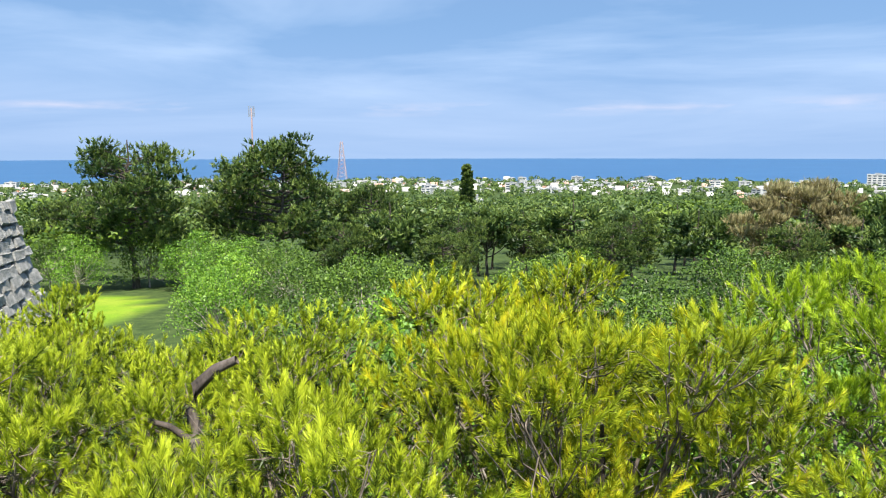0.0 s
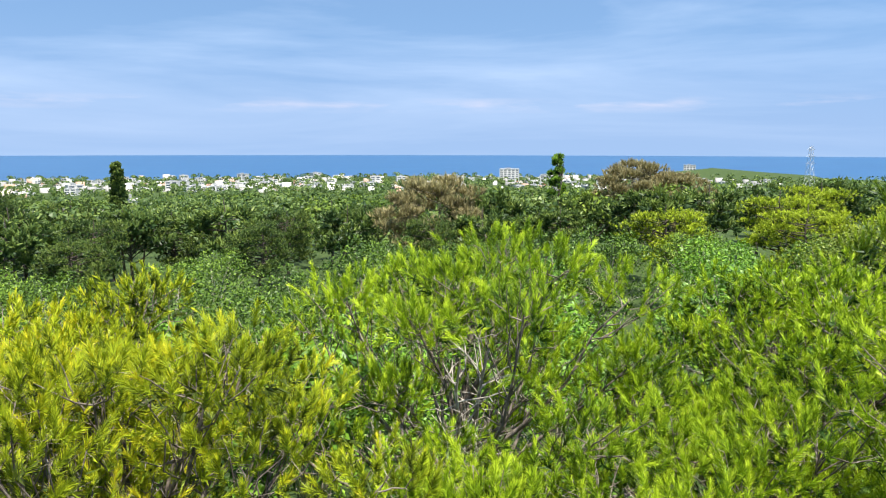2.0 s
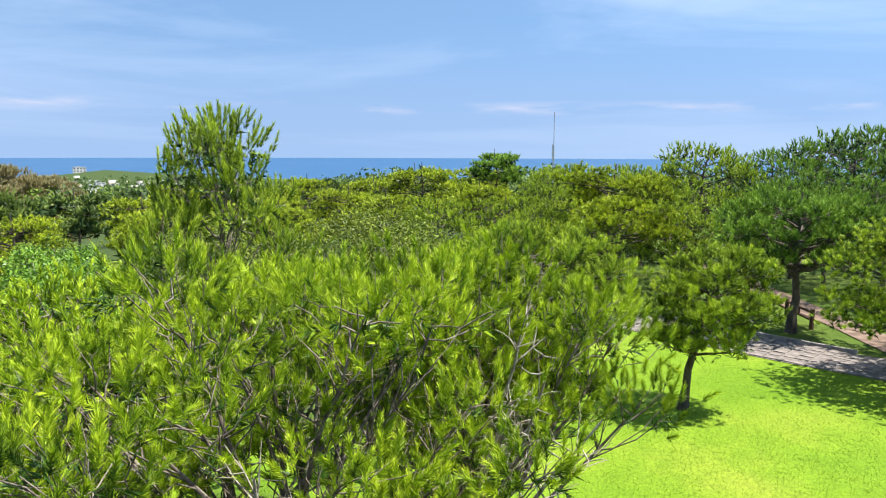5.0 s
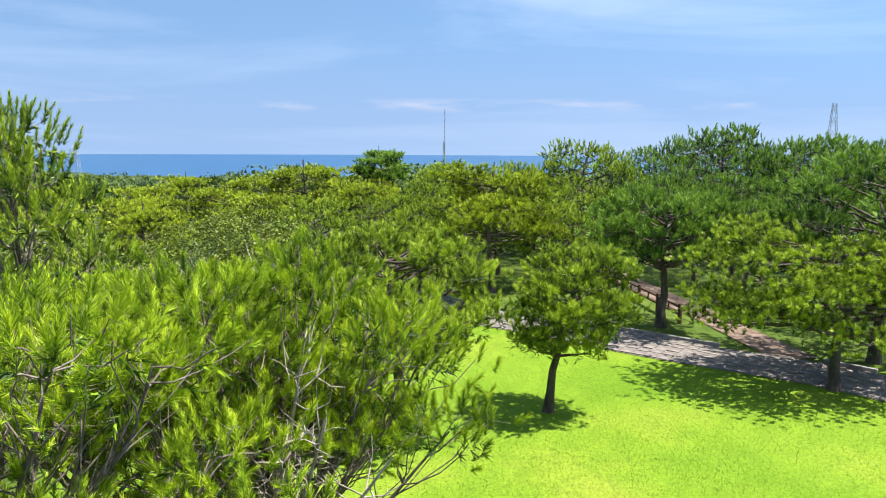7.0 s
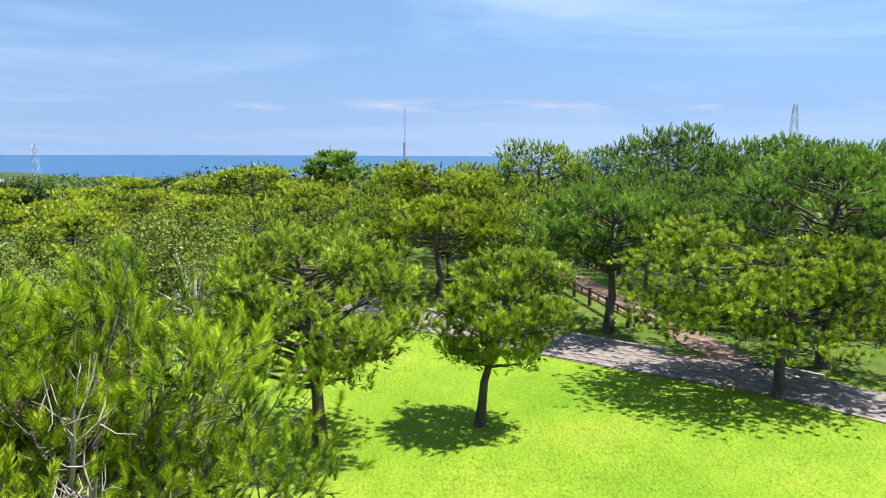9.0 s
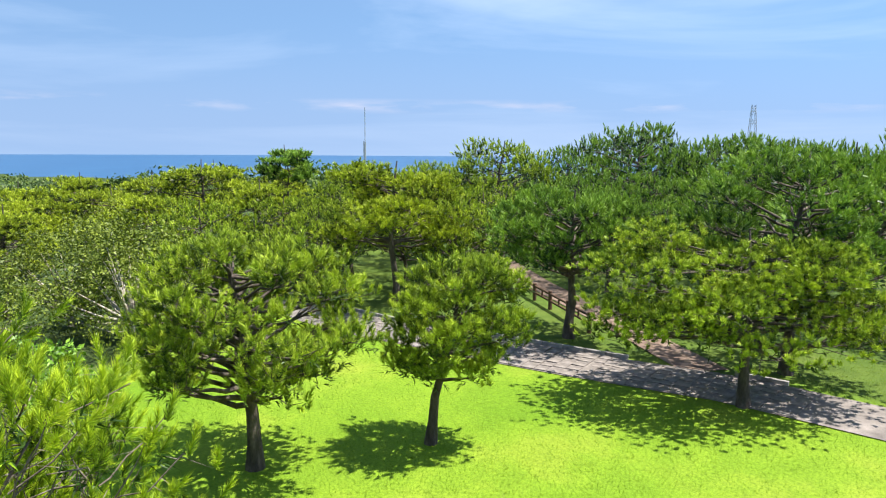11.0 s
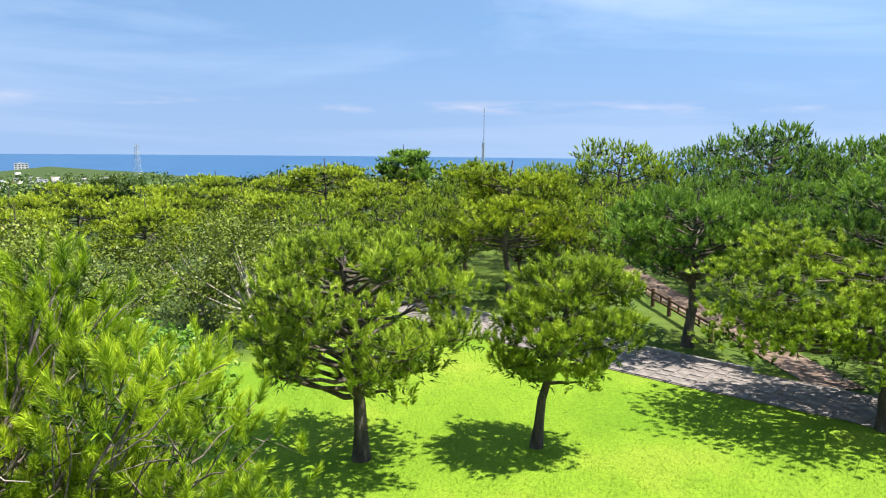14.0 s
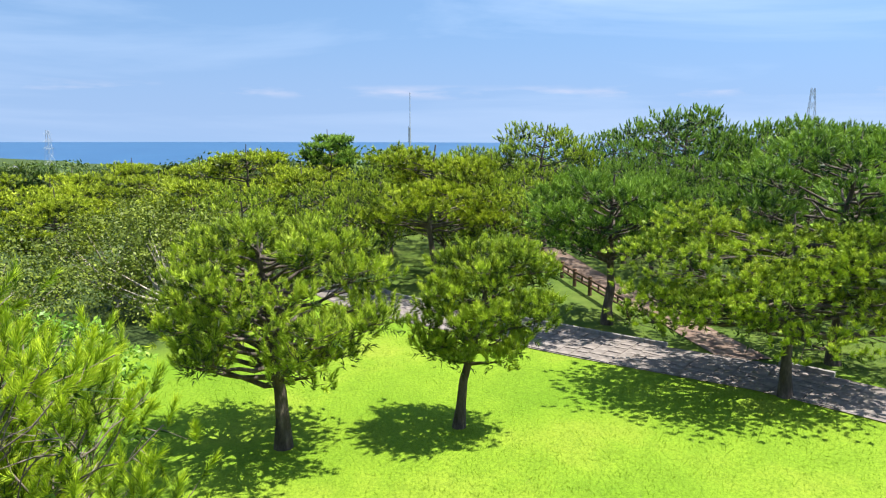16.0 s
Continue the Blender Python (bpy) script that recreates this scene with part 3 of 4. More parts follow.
def pine(at, height, radius, seed, label, needle=MID_N, mat=NEEDLE_MID, base=0.35, limbs=22, twigs=7, tufts=9, lean=(0, 0), style="round",
         trunk_r=0.12, wood=None, up=0.45, group="park pines", name="pine_tree", bare=0.4, reach=None, loose=0.36, bunch=1, squash=(1, 1), dead=None):
    """A pine: tapered leaning trunk, limbs with twigs, and needle shoots limb by limb."""
    rng = np.random.default_rng(seed)
    root = thing(name, at, label, "tree", group)
    n = 9
    s = np.linspace(0, 1, n)[:, None]
    top = 0.82 if style == "dome" else 0.95
    trunk = np.concatenate([lean[0] * height * s ** 1.3, lean[1] * height * s ** 1.3, height * top * s], 1)
    trunk[2:] += np.cumsum(rng.normal(0, 0.014 * height, (n - 2, 3)) * [1, 1, 0], axis=0)
    trunk[0, 2] = -0.15
    so = Soup()
    rr = trunk_r * (1 - 0.84 * s[:, 0] ** 0.9)
    rr[0] *= 1.35
    tube(so, trunk, rr, 9)
    part_mesh("trunk", so.mesh("trunk", BARK, True), root)
    reach = reach or radius * (0.30 if style == "umbrella" else 0.27)
    room = height - 0.32 * reach - needle["stem"] - 0.5 * needle["length"]
    w, g = Soup(), Soup()
    for k, (tip, st) in enumerate(crown_tips(rng, style, room, max(radius - 0.4 * reach, 0.3), base * height / room, limbs)):
        a = at_line(trunk, np.array([min(0.999, max(0.05, st * room / height / top))]))[0]
        tip = tip * [squash[0], squash[1], 1] + np.array([lean[0], lean[1], 0]) * tip[2]
        t = np.linspace(0, 1, 7)[:, None]
        line = a + (tip - a) * np.concatenate([t, t, t ** 1.25], 1)
        wob = np.cumsum(rng.normal(0, 0.02 * np.linalg.norm(tip - a), (7, 3)), axis=0)
        line[1:] += wob[1:]
        turn = math.degrees(math.atan2(tip[1], tip[0]))
        if dead and abs((turn - dead[0] + 180) % 360 - 180) < dead[1]:
            line = a + (line - a) * 0.8
            tube(w, line, np.linspace(trunk_r * 0.42, 0.012, 7), 6)
            dead_twigs(rng, line, 0.62, w, 14, 2)
            part_mesh("dead_branch", w.mesh("dead_branch", TWIG, True), root, "bare grey dead branch with brittle twigs")
            w, g = Soup(), Soup()
            continue
        foliated_limb(rng, line, trunk_r * (0.50 - 0.3 * st), twigs, tufts, reach, needle, w, g, up, bare, loose, 0.34 if style == "umbrella" else 0.6)
        if (k + 1) % bunch == 0 or k == limbs - 1 and g.v:
            br = part_mesh("branch", w.mesh("branch", wood or LIMB, True), root)
            part_mesh("needles", g.mesh("needles", mat), br)
            w, g = Soup(), Soup()
    return root


def broadleaf(at, height, radius, seed, label, mat=LEAF_BRIGHT, size=0.13, count=5000, clumps=26, flat=0.75, low=0.25, group="shrubs", name="shrub", trunk_r=0.06, category="shrub"):
    """A leafy shrub or small tree: stems from the foot, each ending in an uneven cushion of leaves."""
    rng = np.random.default_rng(seed)
    root = thing(name, at, label, category, group)
    w = Soup()
    tube(w, [(0, 0, -0.2), (0.03, 0.02, height * 0.25), (0.05, -0.03, height * 0.5)], [trunk_r * 1.2, trunk_r, trunk_r * 0.6], 7)
    g = Soup()
    for k in range(clumps):
        ph, ct = rng.random() * 6.28, rng.random() ** 0.7
        r = radius * math.sqrt(1 - (ct * 0.92) ** 2) * (0.75 + 0.35 * rng.random())
        z = height * (low + (1 - low) * ct * (0.85 + 0.2 * rng.random()))
        c = np.array([r * math.cos(ph) * 0.8, r * math.sin(ph) * 0.8, z - 0.12 * height])
        cr = radius * (0.22 + 0.2 * rng.random())
        mid = c * [0.45, 0.45, 0.62] + rng.normal(0, 0.05, 3)
        tube(w, [(0.03, 0, height * 0.18), mid, c], [trunk_r * 0.6, trunk_r * 0.35, 0.01], 4)
        m = count // clumps
        d = unit(rng.normal(size=(m, 3)) + np.array([0, 0, 0.45]))
        rad = cr * (0.45 + 0.6 * rng.random((m, 1)) ** 0.5)
        p = c + d * rad * np.array([1, 1, flat])
        leaves(g, p, unit(d * 0.6 + rng.normal(0, 0.6, (m, 3))), unit(d + np.array([0, 0, 0.5])), rng, size, 0.25)
    part_mesh("stem", w.mesh("stem", TWIG, True), root)
    part_mesh("crown", g.mesh("crown", mat), root)
    return root


def gz(x, y):
    return float(ground_z(x, y))


def on(x, y, dz=0.0):
    return (x, y, gz(x, y) + dz)


# the pines beside the wall, close under the eye
YEL = "yellow-green pine with bare grey branches below the wall"
GRN = "bright green pine with upright needle shoots below the wall"
CLOSE = dict(needle=NEAR_N, style="dome", group="pines below the wall", base=0.36, limbs=34, twigs=9, tufts=5, trunk_r=0.11, bare=0.45, reach=0.68, up=0.6, loose=0.32)
BACK = dict(CLOSE, needle=BACK_N)
FINE = dict(CLOSE, needle=dict(NEAR_N, count=135, width=0.0064, length=0.11))
pine(on(1.5, 6.9), 6.6, 2.2, 11, YEL, mat=NEEDLE_YELLOW, dead=(278, 26), **dict(CLOSE, limbs=28))
lime = pine(on(-1.2, 6.0), 5.9, 2.8, 12, YEL, mat=NEEDLE_LIME, **CLOSE)
stub = Soup()
tube(stub, [(-0.05, 0.05, 3.0), (-0.75, 0.9, 4.0), (-1.5, 1.65, 4.75), (-1.55, 1.75, 5.05), (-1.5, 1.78, 5.3), (-1.3, 1.8, 5.48), (-1.08, 1.8, 5.58)], [0.09, 0.085, 0.075, 0.07, 0.072, 0.058, 0.045], 8)
tube(stub, [(-1.45, 1.6, 4.72), (-1.75, 1.62, 4.92), (-2.05, 1.6, 5.02)], [0.042, 0.035, 0.022], 6)
part_mesh("broken_limb", stub.mesh("broken_limb", BARK, True), lime, "dark broken bare limb")
pine(on(-5.2, 7.8), 5.9, 3.0, 13, YEL, mat=NEEDLE_LIME, **CLOSE)
pine(on(-7.6, 12.4), 5.4, 2.9, 23, YEL, mat=NEEDLE_LIME, **BACK)
pine(on(-2.9, 10.8), 5.5, 2.5, 24, YEL, mat=NEEDLE_LIME, **BACK)
pine(on(1.0, 10.2), 6.4, 2.3, 14, YEL, mat=NEEDLE_YELLOW, **BACK)
pine(on(5.7, 8.5), 7.0, 3.0, 15, GRN, mat=NEEDLE_NEAR, dead=(240, 18), **CLOSE)
pine(on(7.9, 5.5), 5.6, 2.6, 16, GRN, mat=NEEDLE_NEAR, **CLOSE)
pine(on(4.6, 5.2), 5.5, 2.2, 17, GRN, mat=NEEDLE_NEAR, **CLOSE)
pine(on(9.5, 2.9), 7.15, 3.0, 18, GRN, mat=NEEDLE_NEAR, dead=(212, 22), **CLOSE)
pine(on(12.3, 1.75), 7.1, 2.35, 19, GRN, mat=NEEDLE_NEAR, dead=(228, 30), **FINE)
pine(on(13.4, 2.4), 6.3, 2.0, 25, GRN, mat=NEEDLE_NEAR, **FINE)
pine(on(10.8, 7.4), 6.4, 2.6, 20, GRN, mat=NEEDLE_NEAR, **BACK)
pine(on(14.6, 5.6), 6.3, 2.5, 22, GRN, mat=NEEDLE_NEAR, **BACK)
pine(on(16.6, 8.8), 8.8, 2.5, 21, "tall young pine with upright dark green shoots", dict(NEAR_N, count=90, length=0.13, width=0.016, stem=0.42, spread=0.8), NEEDLE_MID, 0.3, 36, 5, 4, (0.0, 0.0), "spire", 0.10, group="pines below the wall", up=1.1, reach=0.55, loose=0.25)

# the pines on the lawn
pine(on(24.5, 3.6), 6.1, 2.75, 31, "stocky park pine with a dense rounded crown on the lawn", MID_N, NEEDLE_MID, 0.27, 62, 8, 5, (0.0, 0.0), "round", 0.20, BARK, up=0.6, reach=0.66)
pine(on(26.5, -0.45), 5.3, 1.65, 32, "small park pine with a leaning trunk on the lawn", MID_N, NEEDLE_MID, 0.30, 44, 7, 5, (0.0, -0.19), "round", 0.15, BARK, up=0.8, reach=0.48)
pine(on(30.5, -9.5), 5.6, 5.5, 33, "broad layered pine spreading beside the paved path", PLATE_N, NEEDLE_MID, 0.30, 56, 10, 6, (0.10, 0.07), "umbrella", 0.19, BARK, squash=(0.62, 1.0), reach=1.35)
pine(on(38.1, -4.6), 6.4, 3.2, 34, "dark forked pine beside the log fence", BIG_N, NEEDLE_DARK, 0.42, 46, 8, 5, (0.0, 0.0), "round", 0.22, BARK)
pine(on(44.2, 3.8), 7.5, 4.4, 35, "olive green pine with flat layered boughs", dict(BIG_N, length=0.22, stem=0.18, spread=1.2), NEEDLE_OLIVE, 0.36, 36, 9, 7, (0.0, 0.0), "umbrella", 0.2, BARK)
pine(on(34.2, -11.9), 8.2, 3.9, 36, "tall park pine with a dark trunk", BIG_N, NEEDLE_DARK, 0.34, 46, 8, 5, (0.0, -0.02), "round", 0.22, BARK)
tall = pine(on(57.5, -9.5), 10.0, 4.4, 37, "tall dark green park pine", dict(SET_N, stem=0.45, spread=0.7), NEEDLE_DARK, 0.26, 40, 7, 4, (0.0, 0.0), "round", 0.2, BARK, bunch=5, up=0.8)
roundp = pine(on(59.2, -0.9), 8.7, 4.2, 38, "rounded bushy pine on the far lawn", dict(SET_N, stem=0.42, spread=0.75), NEEDLE_MID, 0.22, 40, 7, 4, (0.0, 0.0), "round", 0.2, BARK, bunch=5, up=0.7)
umb = pine(on(60.0, 14.7), 8.4, 2.7, 39, "small umbrella-shaped pine standing above the others", LAY_N, NEEDLE_DARK, 0.62, 16, 8, 6, (0.0, 0.0), "umbrella", 0.13, BARK, bunch=5)
layer = pine(on(57.0, 20.0), 7.9, 4.0, 40, "flat-topped pine with layered olive boughs", LAY_N, NEEDLE_OLIVE, 0.30, 36, 7, 5, (0.0, 0.0), "umbrella", 0.18, BARK, bunch=5)


def again(ob, x, y, scale, turn, z=None):
    c = copy_thing(ob, pose(x, y, gz(x, y) if z is None else z, 0, 0, turn))
    c.scale = (scale, scale, scale)
    return c


for x, y, k, a in ((50, -9.5, 0.72, 270), (45, -11.5, 0.62, 10), (55, -14.5, 0.95, 40), (51, -17.5, 0.94, 130), (46, -18.5, 0.92, 220), (41, -17.5, 0.85, 310), (62, -17, 1.0, 75), (66, -6, 0.9, 160), (44.5, -9.2, 0.6, 320), (48.5, -7.2, 0.66, 60), (53, -6.0, 0.7, 170), (40.5, -12.5, 0.66, 250), (38, -22, 0.95, 20), (49, -24, 1.0, 200), (70, -12, 1.0, 100)):
    again(tall, x, y, k * 0.94, a)
for x, y, k, a in ((66, 5, 0.86, 60), (50.5, -0.2, 0.74, 150), (64, 9.5, 0.72, 240), (53, 9.0, 0.72, 20), (47, 10.5, 0.66, 110), (70, 12, 0.85, 200), (42.5, 13.5, 0.66, 300), (46.5, 0.8, 0.66, 35), (49.5, 4.2, 0.68, 85), (55, 3.2, 0.74, 215), (44.5, 8.0, 0.6, 270), (51.5, 8.0, 0.7, 320), (58, 6.0, 0.8, 20), (61.5, 3.0, 0.85, 140)):
    again(roundp, x, y, k * 0.93, a)
for x, y, k, a in ((50.5, 13.5, 0.86, 50), (52, 24, 0.88, 140), (46, 18, 0.82, 230), (47.5, 28, 0.90, 310), (63, 27, 1.0, 15), (68, 18, 1.0, 100), (41, 23, 0.82, 80), (39.5, 30, 0.85, 190), (56, 33, 1.0, 260), (47, 38, 1.0, 330), (36, 38, 0.9, 10), (70, 38, 1.1, 70), (60, 45, 1.1, 120)):
    again(layer, x, y, k * 0.93, a)
pine_dark = pine(on(-28.0, 65.5), 14.0, 6.0, 41, "large dark pine with gnarled spreading boughs", dict(SET_N, count=11, length=0.36, width=0.12, stem=0.45), NEEDLE_FAR, 0.26, 64, 8, 4, (0.0, 0.0), "umbrella", 0.3, BARK, group="forest pines", up=0.7, bunch=5)
for x, y, k, a in ((-16.3, 71, 1.08, 100), (-36, 72, 0.62, 200), (-22, 80, 0.92, 300), (-44, 84, 0.6, 20), (-8, 76, 0.75, 60), (-1, 84, 0.66, 160), (8, 72, 0.54, 250), (17, 66, 0.52, 330), (27, 74, 0.55, 45), (-51, 80, 0.55, 80), (34, 62, 0.5, 120), (42, 70, 0.55, 220), (1, 62, 0.5, 10), (50, 60, 0.52, 290), (-8, 58, 0.46, 330), (12, 54, 0.45, 70), (24, 50, 0.44, 150), (0, 48, 0.42, 240)):
    again(pine_dark, x, y, k, a)

# the pine forest on the slope below
wood_a = pine(on(6.0, 92.0), 7.4, 3.3, 42, "dark green forest pine with a flat layered crown", dict(SET_N, count=9, length=0.42, width=0.17, stem=0.38), NEEDLE_FAR, 0.40, 18, 6, 3, (0.03, 0.0), "umbrella", 0.16, BARK, group="forest pines", bunch=18)
wood_b = pine(on(16.0, 97.0), 7.0, 2.9, 43, "rounded green forest pine on the slope", dict(SET_N, count=9, length=0.42, width=0.17, stem=0.38), NEEDLE_FAR, 0.34, 18, 6, 3, (0.0, 0.02), "dome", 0.16, BARK, group="forest pines", bunch=18)


def forest():
    rng = np.random.default_rng(78)
    spots = [(6.0, 92.0), (16.0, 97.0)]
    while len(spots) < 190:
        r, a = 56 + 190 * rng.random() ** 1.25, rng.uniform(-0.62, 1.25)
        x, y = r * math.sin(a), r * math.cos(a)
        if y < 44 + max(0, x - 45) * 0.1 and x < 84 or (y < 78 and x < -6) or (-26 < x < 20 and 225 < y < 300):
            continue
        if any((x - p[0]) ** 2 + (y - p[1]) ** 2 < (3.6 + r * 0.012) ** 2 for p in spots):
            continue
        spots.append((x, y))
    for k, (x, y) in enumerate(spots[2:]):
        again(wood_a if rng.random() < 0.55 else wood_b, x, y, rng.uniform(0.75, 1.2), rng.uniform(0, 360))


forest()

# leafy shrubs
dome = broadleaf(on(34.6, 12.6), 4.9, 3.4, 51, "dark olive broadleaf tree with a dense domed crown", LEAF_OLIVE, 0.14, 11000, 40, 0.8, 0.2, "broadleaf trees", "broadleaf_tree", 0.14, "tree")
bright = broadleaf(on(-1.0, 15.5), 4.6, 2.4, 52, "bright green leafy shrub on the slope", LEAF_BRIGHT, 0.13, 6500, 34, group="shrubs on the slope")
darkb = broadleaf(on(-3.2, 17.0), 4.6, 2.6, 53, "deep green leafy shrub on the slope", LEAF_DARK, 0.13, 6500, 34, group="shrubs on the slope")
vine = broadleaf(on(4.4, 11.8), 5.2, 1.6, 54, "vine-covered shrub with large glossy green leaves", LEAF_BRIGHT, 0.20, 3600, 22, group="shrubs on the slope")
near_b = broadleaf(on(19.6, 5.9), 5.0, 1.5, 55, "light green broadleaf tree with thin bare lower branches", LEAF_BRIGHT, 0.11, 4600, 20, 0.55, 0.62, "broadleaf trees", "broadleaf_tree", 0.05, "tree")
for x, y, k, a in ((2.5, 19, 0.9, 40), (-1.5, 21, 0.95, 90), (7.0, 15.5, 0.95, 160), (10.5, 13.5, 1.0, 220), (13, 19, 1.1, 270), (19, 17, 1.0, 10), (24, 22, 1.1, 75), (17, 13, 1.0, 115), (22, 12.5, 0.8, 190), (30, 27, 1.0, 250), (-12.5, 41, 1.0, 15), (-11.5, 36, 0.9, 280), (-14.5, 46, 1.1, 330), (-22, 63, 1.2, 30), (-31, 61, 1.1, 120), (-15, 57, 1.1, 210)):
    again(bright, x, y, k, a)
for x, y, k, a in ((0.5, 25, 0.9, 30), (6, 24, 1.0, 100), (-5, 27, 0.9, 200), (11, 24, 1.0, 290), (16, 26, 1.1, 170), (9.5, 19.5, 1.05, 250), (26, 16, 0.95, 330), (21, 29, 1.15, 20), (28, 34, 1.2, 130), (-4, 34, 1.1, 220), (4, 33, 1.1, 310), (14, 35, 1.2, 80), (-27, 66, 1.3, 140), (-35, 64, 1.2, 20), (-18, 62, 1.2, 250), (-10, 46, 1.1, 60), (-4, 42, 1.1, 170), (3.5, 28, 0.95, 15), (9, 30, 1.0, 75), (-7.5, 38, 1.0, 125), (19, 36, 1.1, 185), (25, 42, 1.1, 235), (-1, 37, 1.0, 295), (33, 32, 1.1, 345), (36, 26, 1.0, 35), (7, 42, 1.1, 280), (18, 43, 1.1, 320), (-12, 52, 1.2, 90)):
    again(darkb, x, y, k, a)
for x, y, k, a in ((28.5, 15.8, 0.95, 60), (31, 20, 1.0, 150), (38, 17.5, 0.95, 250), (25.5, 12.6, 0.6, 310)):
    again(dome, x, y, k, a)

# brown dying trees and the slim tree before the town
brown = pine(on(26.5, 55.0), 9.6, 4.2, 61, "brown withered feathery tree among the pines", dict(FAR_N, count=14, spread=0.6, length=0.5, width=0.06), NEEDLE_BROWN, 0.12, 34, 8, 10, (0, 0), "round", 0.14, BARK, up=1.2, group="forest pines", name="withered_tree", bunch=5)
again(brown, 59.0, 68.5, 1.22, 120)
again(brown, 63.5, 66.0, 1.05, 220)
slim = pine(on(52.0, 74.5), 12.6, 1.5, 62, "slim dark column-shaped tree", dict(FAR_N, count=14, width=0.11, length=0.4), NEEDLE_DARK, 0.2, 18, 6, 6, (0, 0), "spire", 0.14, BARK, group="forest pines", name="column_tree", bunch=5)


# ---- far woods, joined ----
def far_woods():
    rng = np.random.default_rng(77)
    g, b = Soup(), Soup()
    placed = 0
    while placed < 2300:
        r = 70 + 630 * rng.random() ** 1.2
        a = rng.uniform(-0.75, 1.75)
        x, y = r * math.sin(a), r * math.cos(a)
        if y < 58 and x < 82 or (y < 14 and x < 95):
            continue
        z = gz(x, y)
        if (-26 < x < 20 and 225 < y < 300):
            continue
        big = min(1.0, r / 260)
        h = rng.uniform(5.0, 8.5) * (0.9 + 0.25 * big)
        R = h * rng.uniform(0.45, 0.7)
        n = 200 if r < 200 else int(150 - 70 * big)
        kcl = 7
        ca = rng.random(kcl) * 6.28
        cr = R * 0.6 * np.sqrt(rng.random(kcl))
        cc = np.stack([cr * np.cos(ca), cr * np.sin(ca), h * (0.62 + 0.3 * rng.random(kcl))], 1)
        idx = rng.integers(0, kcl, n)
        d = unit(rng.normal(size=(n, 3)) + np.array([0, 0, 0.7]))
        p = cc[idx] + d * R * 0.42 * np.array([1, 1, 0.55])
        p += np.array([x, y, z])
        s = (0.5 + 0.5 * rng.random((n, 1))) * (0.30 + 0.75 * big)
        side = unit(np.cross(d, rng.normal(size=(n, 3))))
        way = unit(np.cross(side, d) + rng.normal(0, 0.35, (n, 3)) + np.array([0, 0, 0.25]))
        v = np.stack([p - side * s * 0.45, p + side * s * 0.45, p + way * s], 1).reshape(-1, 3)
        (g if rng.random() < 0.72 else b).add(v, np.arange(len(v)).reshape(-1, 3))
        # a plain core keeps far crowns closed
        if r < 200:
            placed += 1
            continue
        th = np.arange(6) * 1.0472
        core = np.concatenate([[[x, y, z]], np.stack([x + R * 0.7 * np.cos(th), y + R * 0.7 * np.sin(th), np.full(6, z + h * 0.66)], 1), [[x, y, z + h * 0.86]]])
        f = [(0, 1 + (i + 1) % 6, 1 + i) for i in range(6)] + [(7, 1 + i, 1 + (i + 1) % 6) for i in range(6)]
        g.add(core, f)
        placed += 1
    for _ in range(1700):
        r, a = rng.uniform(680, 1330), rng.uniform(-0.75, 1.0)
        x, y = r * math.sin(a), r * math.cos(a)
        z, h = gz(x, y), rng.uniform(4, 8)
        d = unit(rng.normal(size=(34, 3)) + np.array([0, 0, 0.6]))
        p = np.array([x, y, z + h * 0.55]) + d * np.array([h * 0.7, h * 0.7, h * 0.45])
        side = unit(np.cross(d, rng.normal(size=(34, 3)))) * 1.3
        v = np.stack([p - side, p + side, p + np.cross(side, d) * 1.5 + [0, 0, 0.8]], 1).reshape(-1, 3)
        g.add(v, np.arange(len(v)).reshape(-1, 3))
    tagged(new("far_forest", g.mesh("far_forest", NEEDLE_FAR)), "dense dark green pine forest on the distant slope", "forest", kind="stuff")
    tagged(new("far_broadleaf_forest", b.mesh("far_broadleaf_forest", LEAF_FAR)), "patches of lighter broadleaf wood on the distant slope", "forest", kind="stuff")


far_woods()


# ---- fence, path ----
def log(bm, a, b, r, sides=9):
    a, b = Vector(a), Vector(b)
    m = Matrix.Translation((a + b) / 2) @ (b - a).to_track_quat("Z", "Y").to_matrix().to_4x4()
    bmesh.ops.create_cone(bm, cap_ends=True, segments=sides, radius1=r, radius2=r * 0.96, depth=(b - a).length, matrix=m)


def fence():
    root = thing("log_fence", on(39.0, -5.5), "low stained brown log fence along the footpath", "fence")
    line = [(39.0, -5.5), (41.2, -4.7), (43.4, -3.95), (45.6, -3.2), (47.9, -2.5), (50.2, -1.8), (52.5, -1.2)]
    o = Vector(on(39.0, -5.5))
    tops = []
    for x, y in line:
        b = Vector(on(x, y)) - o
        bm = bmesh.new()
        log(bm, b - Vector((0, 0, 0.2)), b + Vector((0, 0, 0.92)), 0.10)
        bmesh.ops.bevel(bm, geom=[e for e in bm.edges if all(v.co.z > b.z + 0.8 for v in e.verts)], offset=0.015, segments=1, affect="EDGES")
        part("post", bm, WOOD, root)
        tops.append(b)
    for a, b in zip(tops, tops[1:]):
        for h in (0.42, 0.76):
            bm = bmesh.new()
            log(bm, a + Vector((0, 0, h)), b + Vector((0, 0, h)), 0.06, 8)
            part("rail", bm, WOOD, root)
        m = (a + b) / 2
        bm = bmesh.new()
        log(bm, m + Vector((0, 0, 0.42)), m + Vector((0, 0, 0.76)), 0.045, 7)
        part("stud", bm, WOOD, root)


fence()


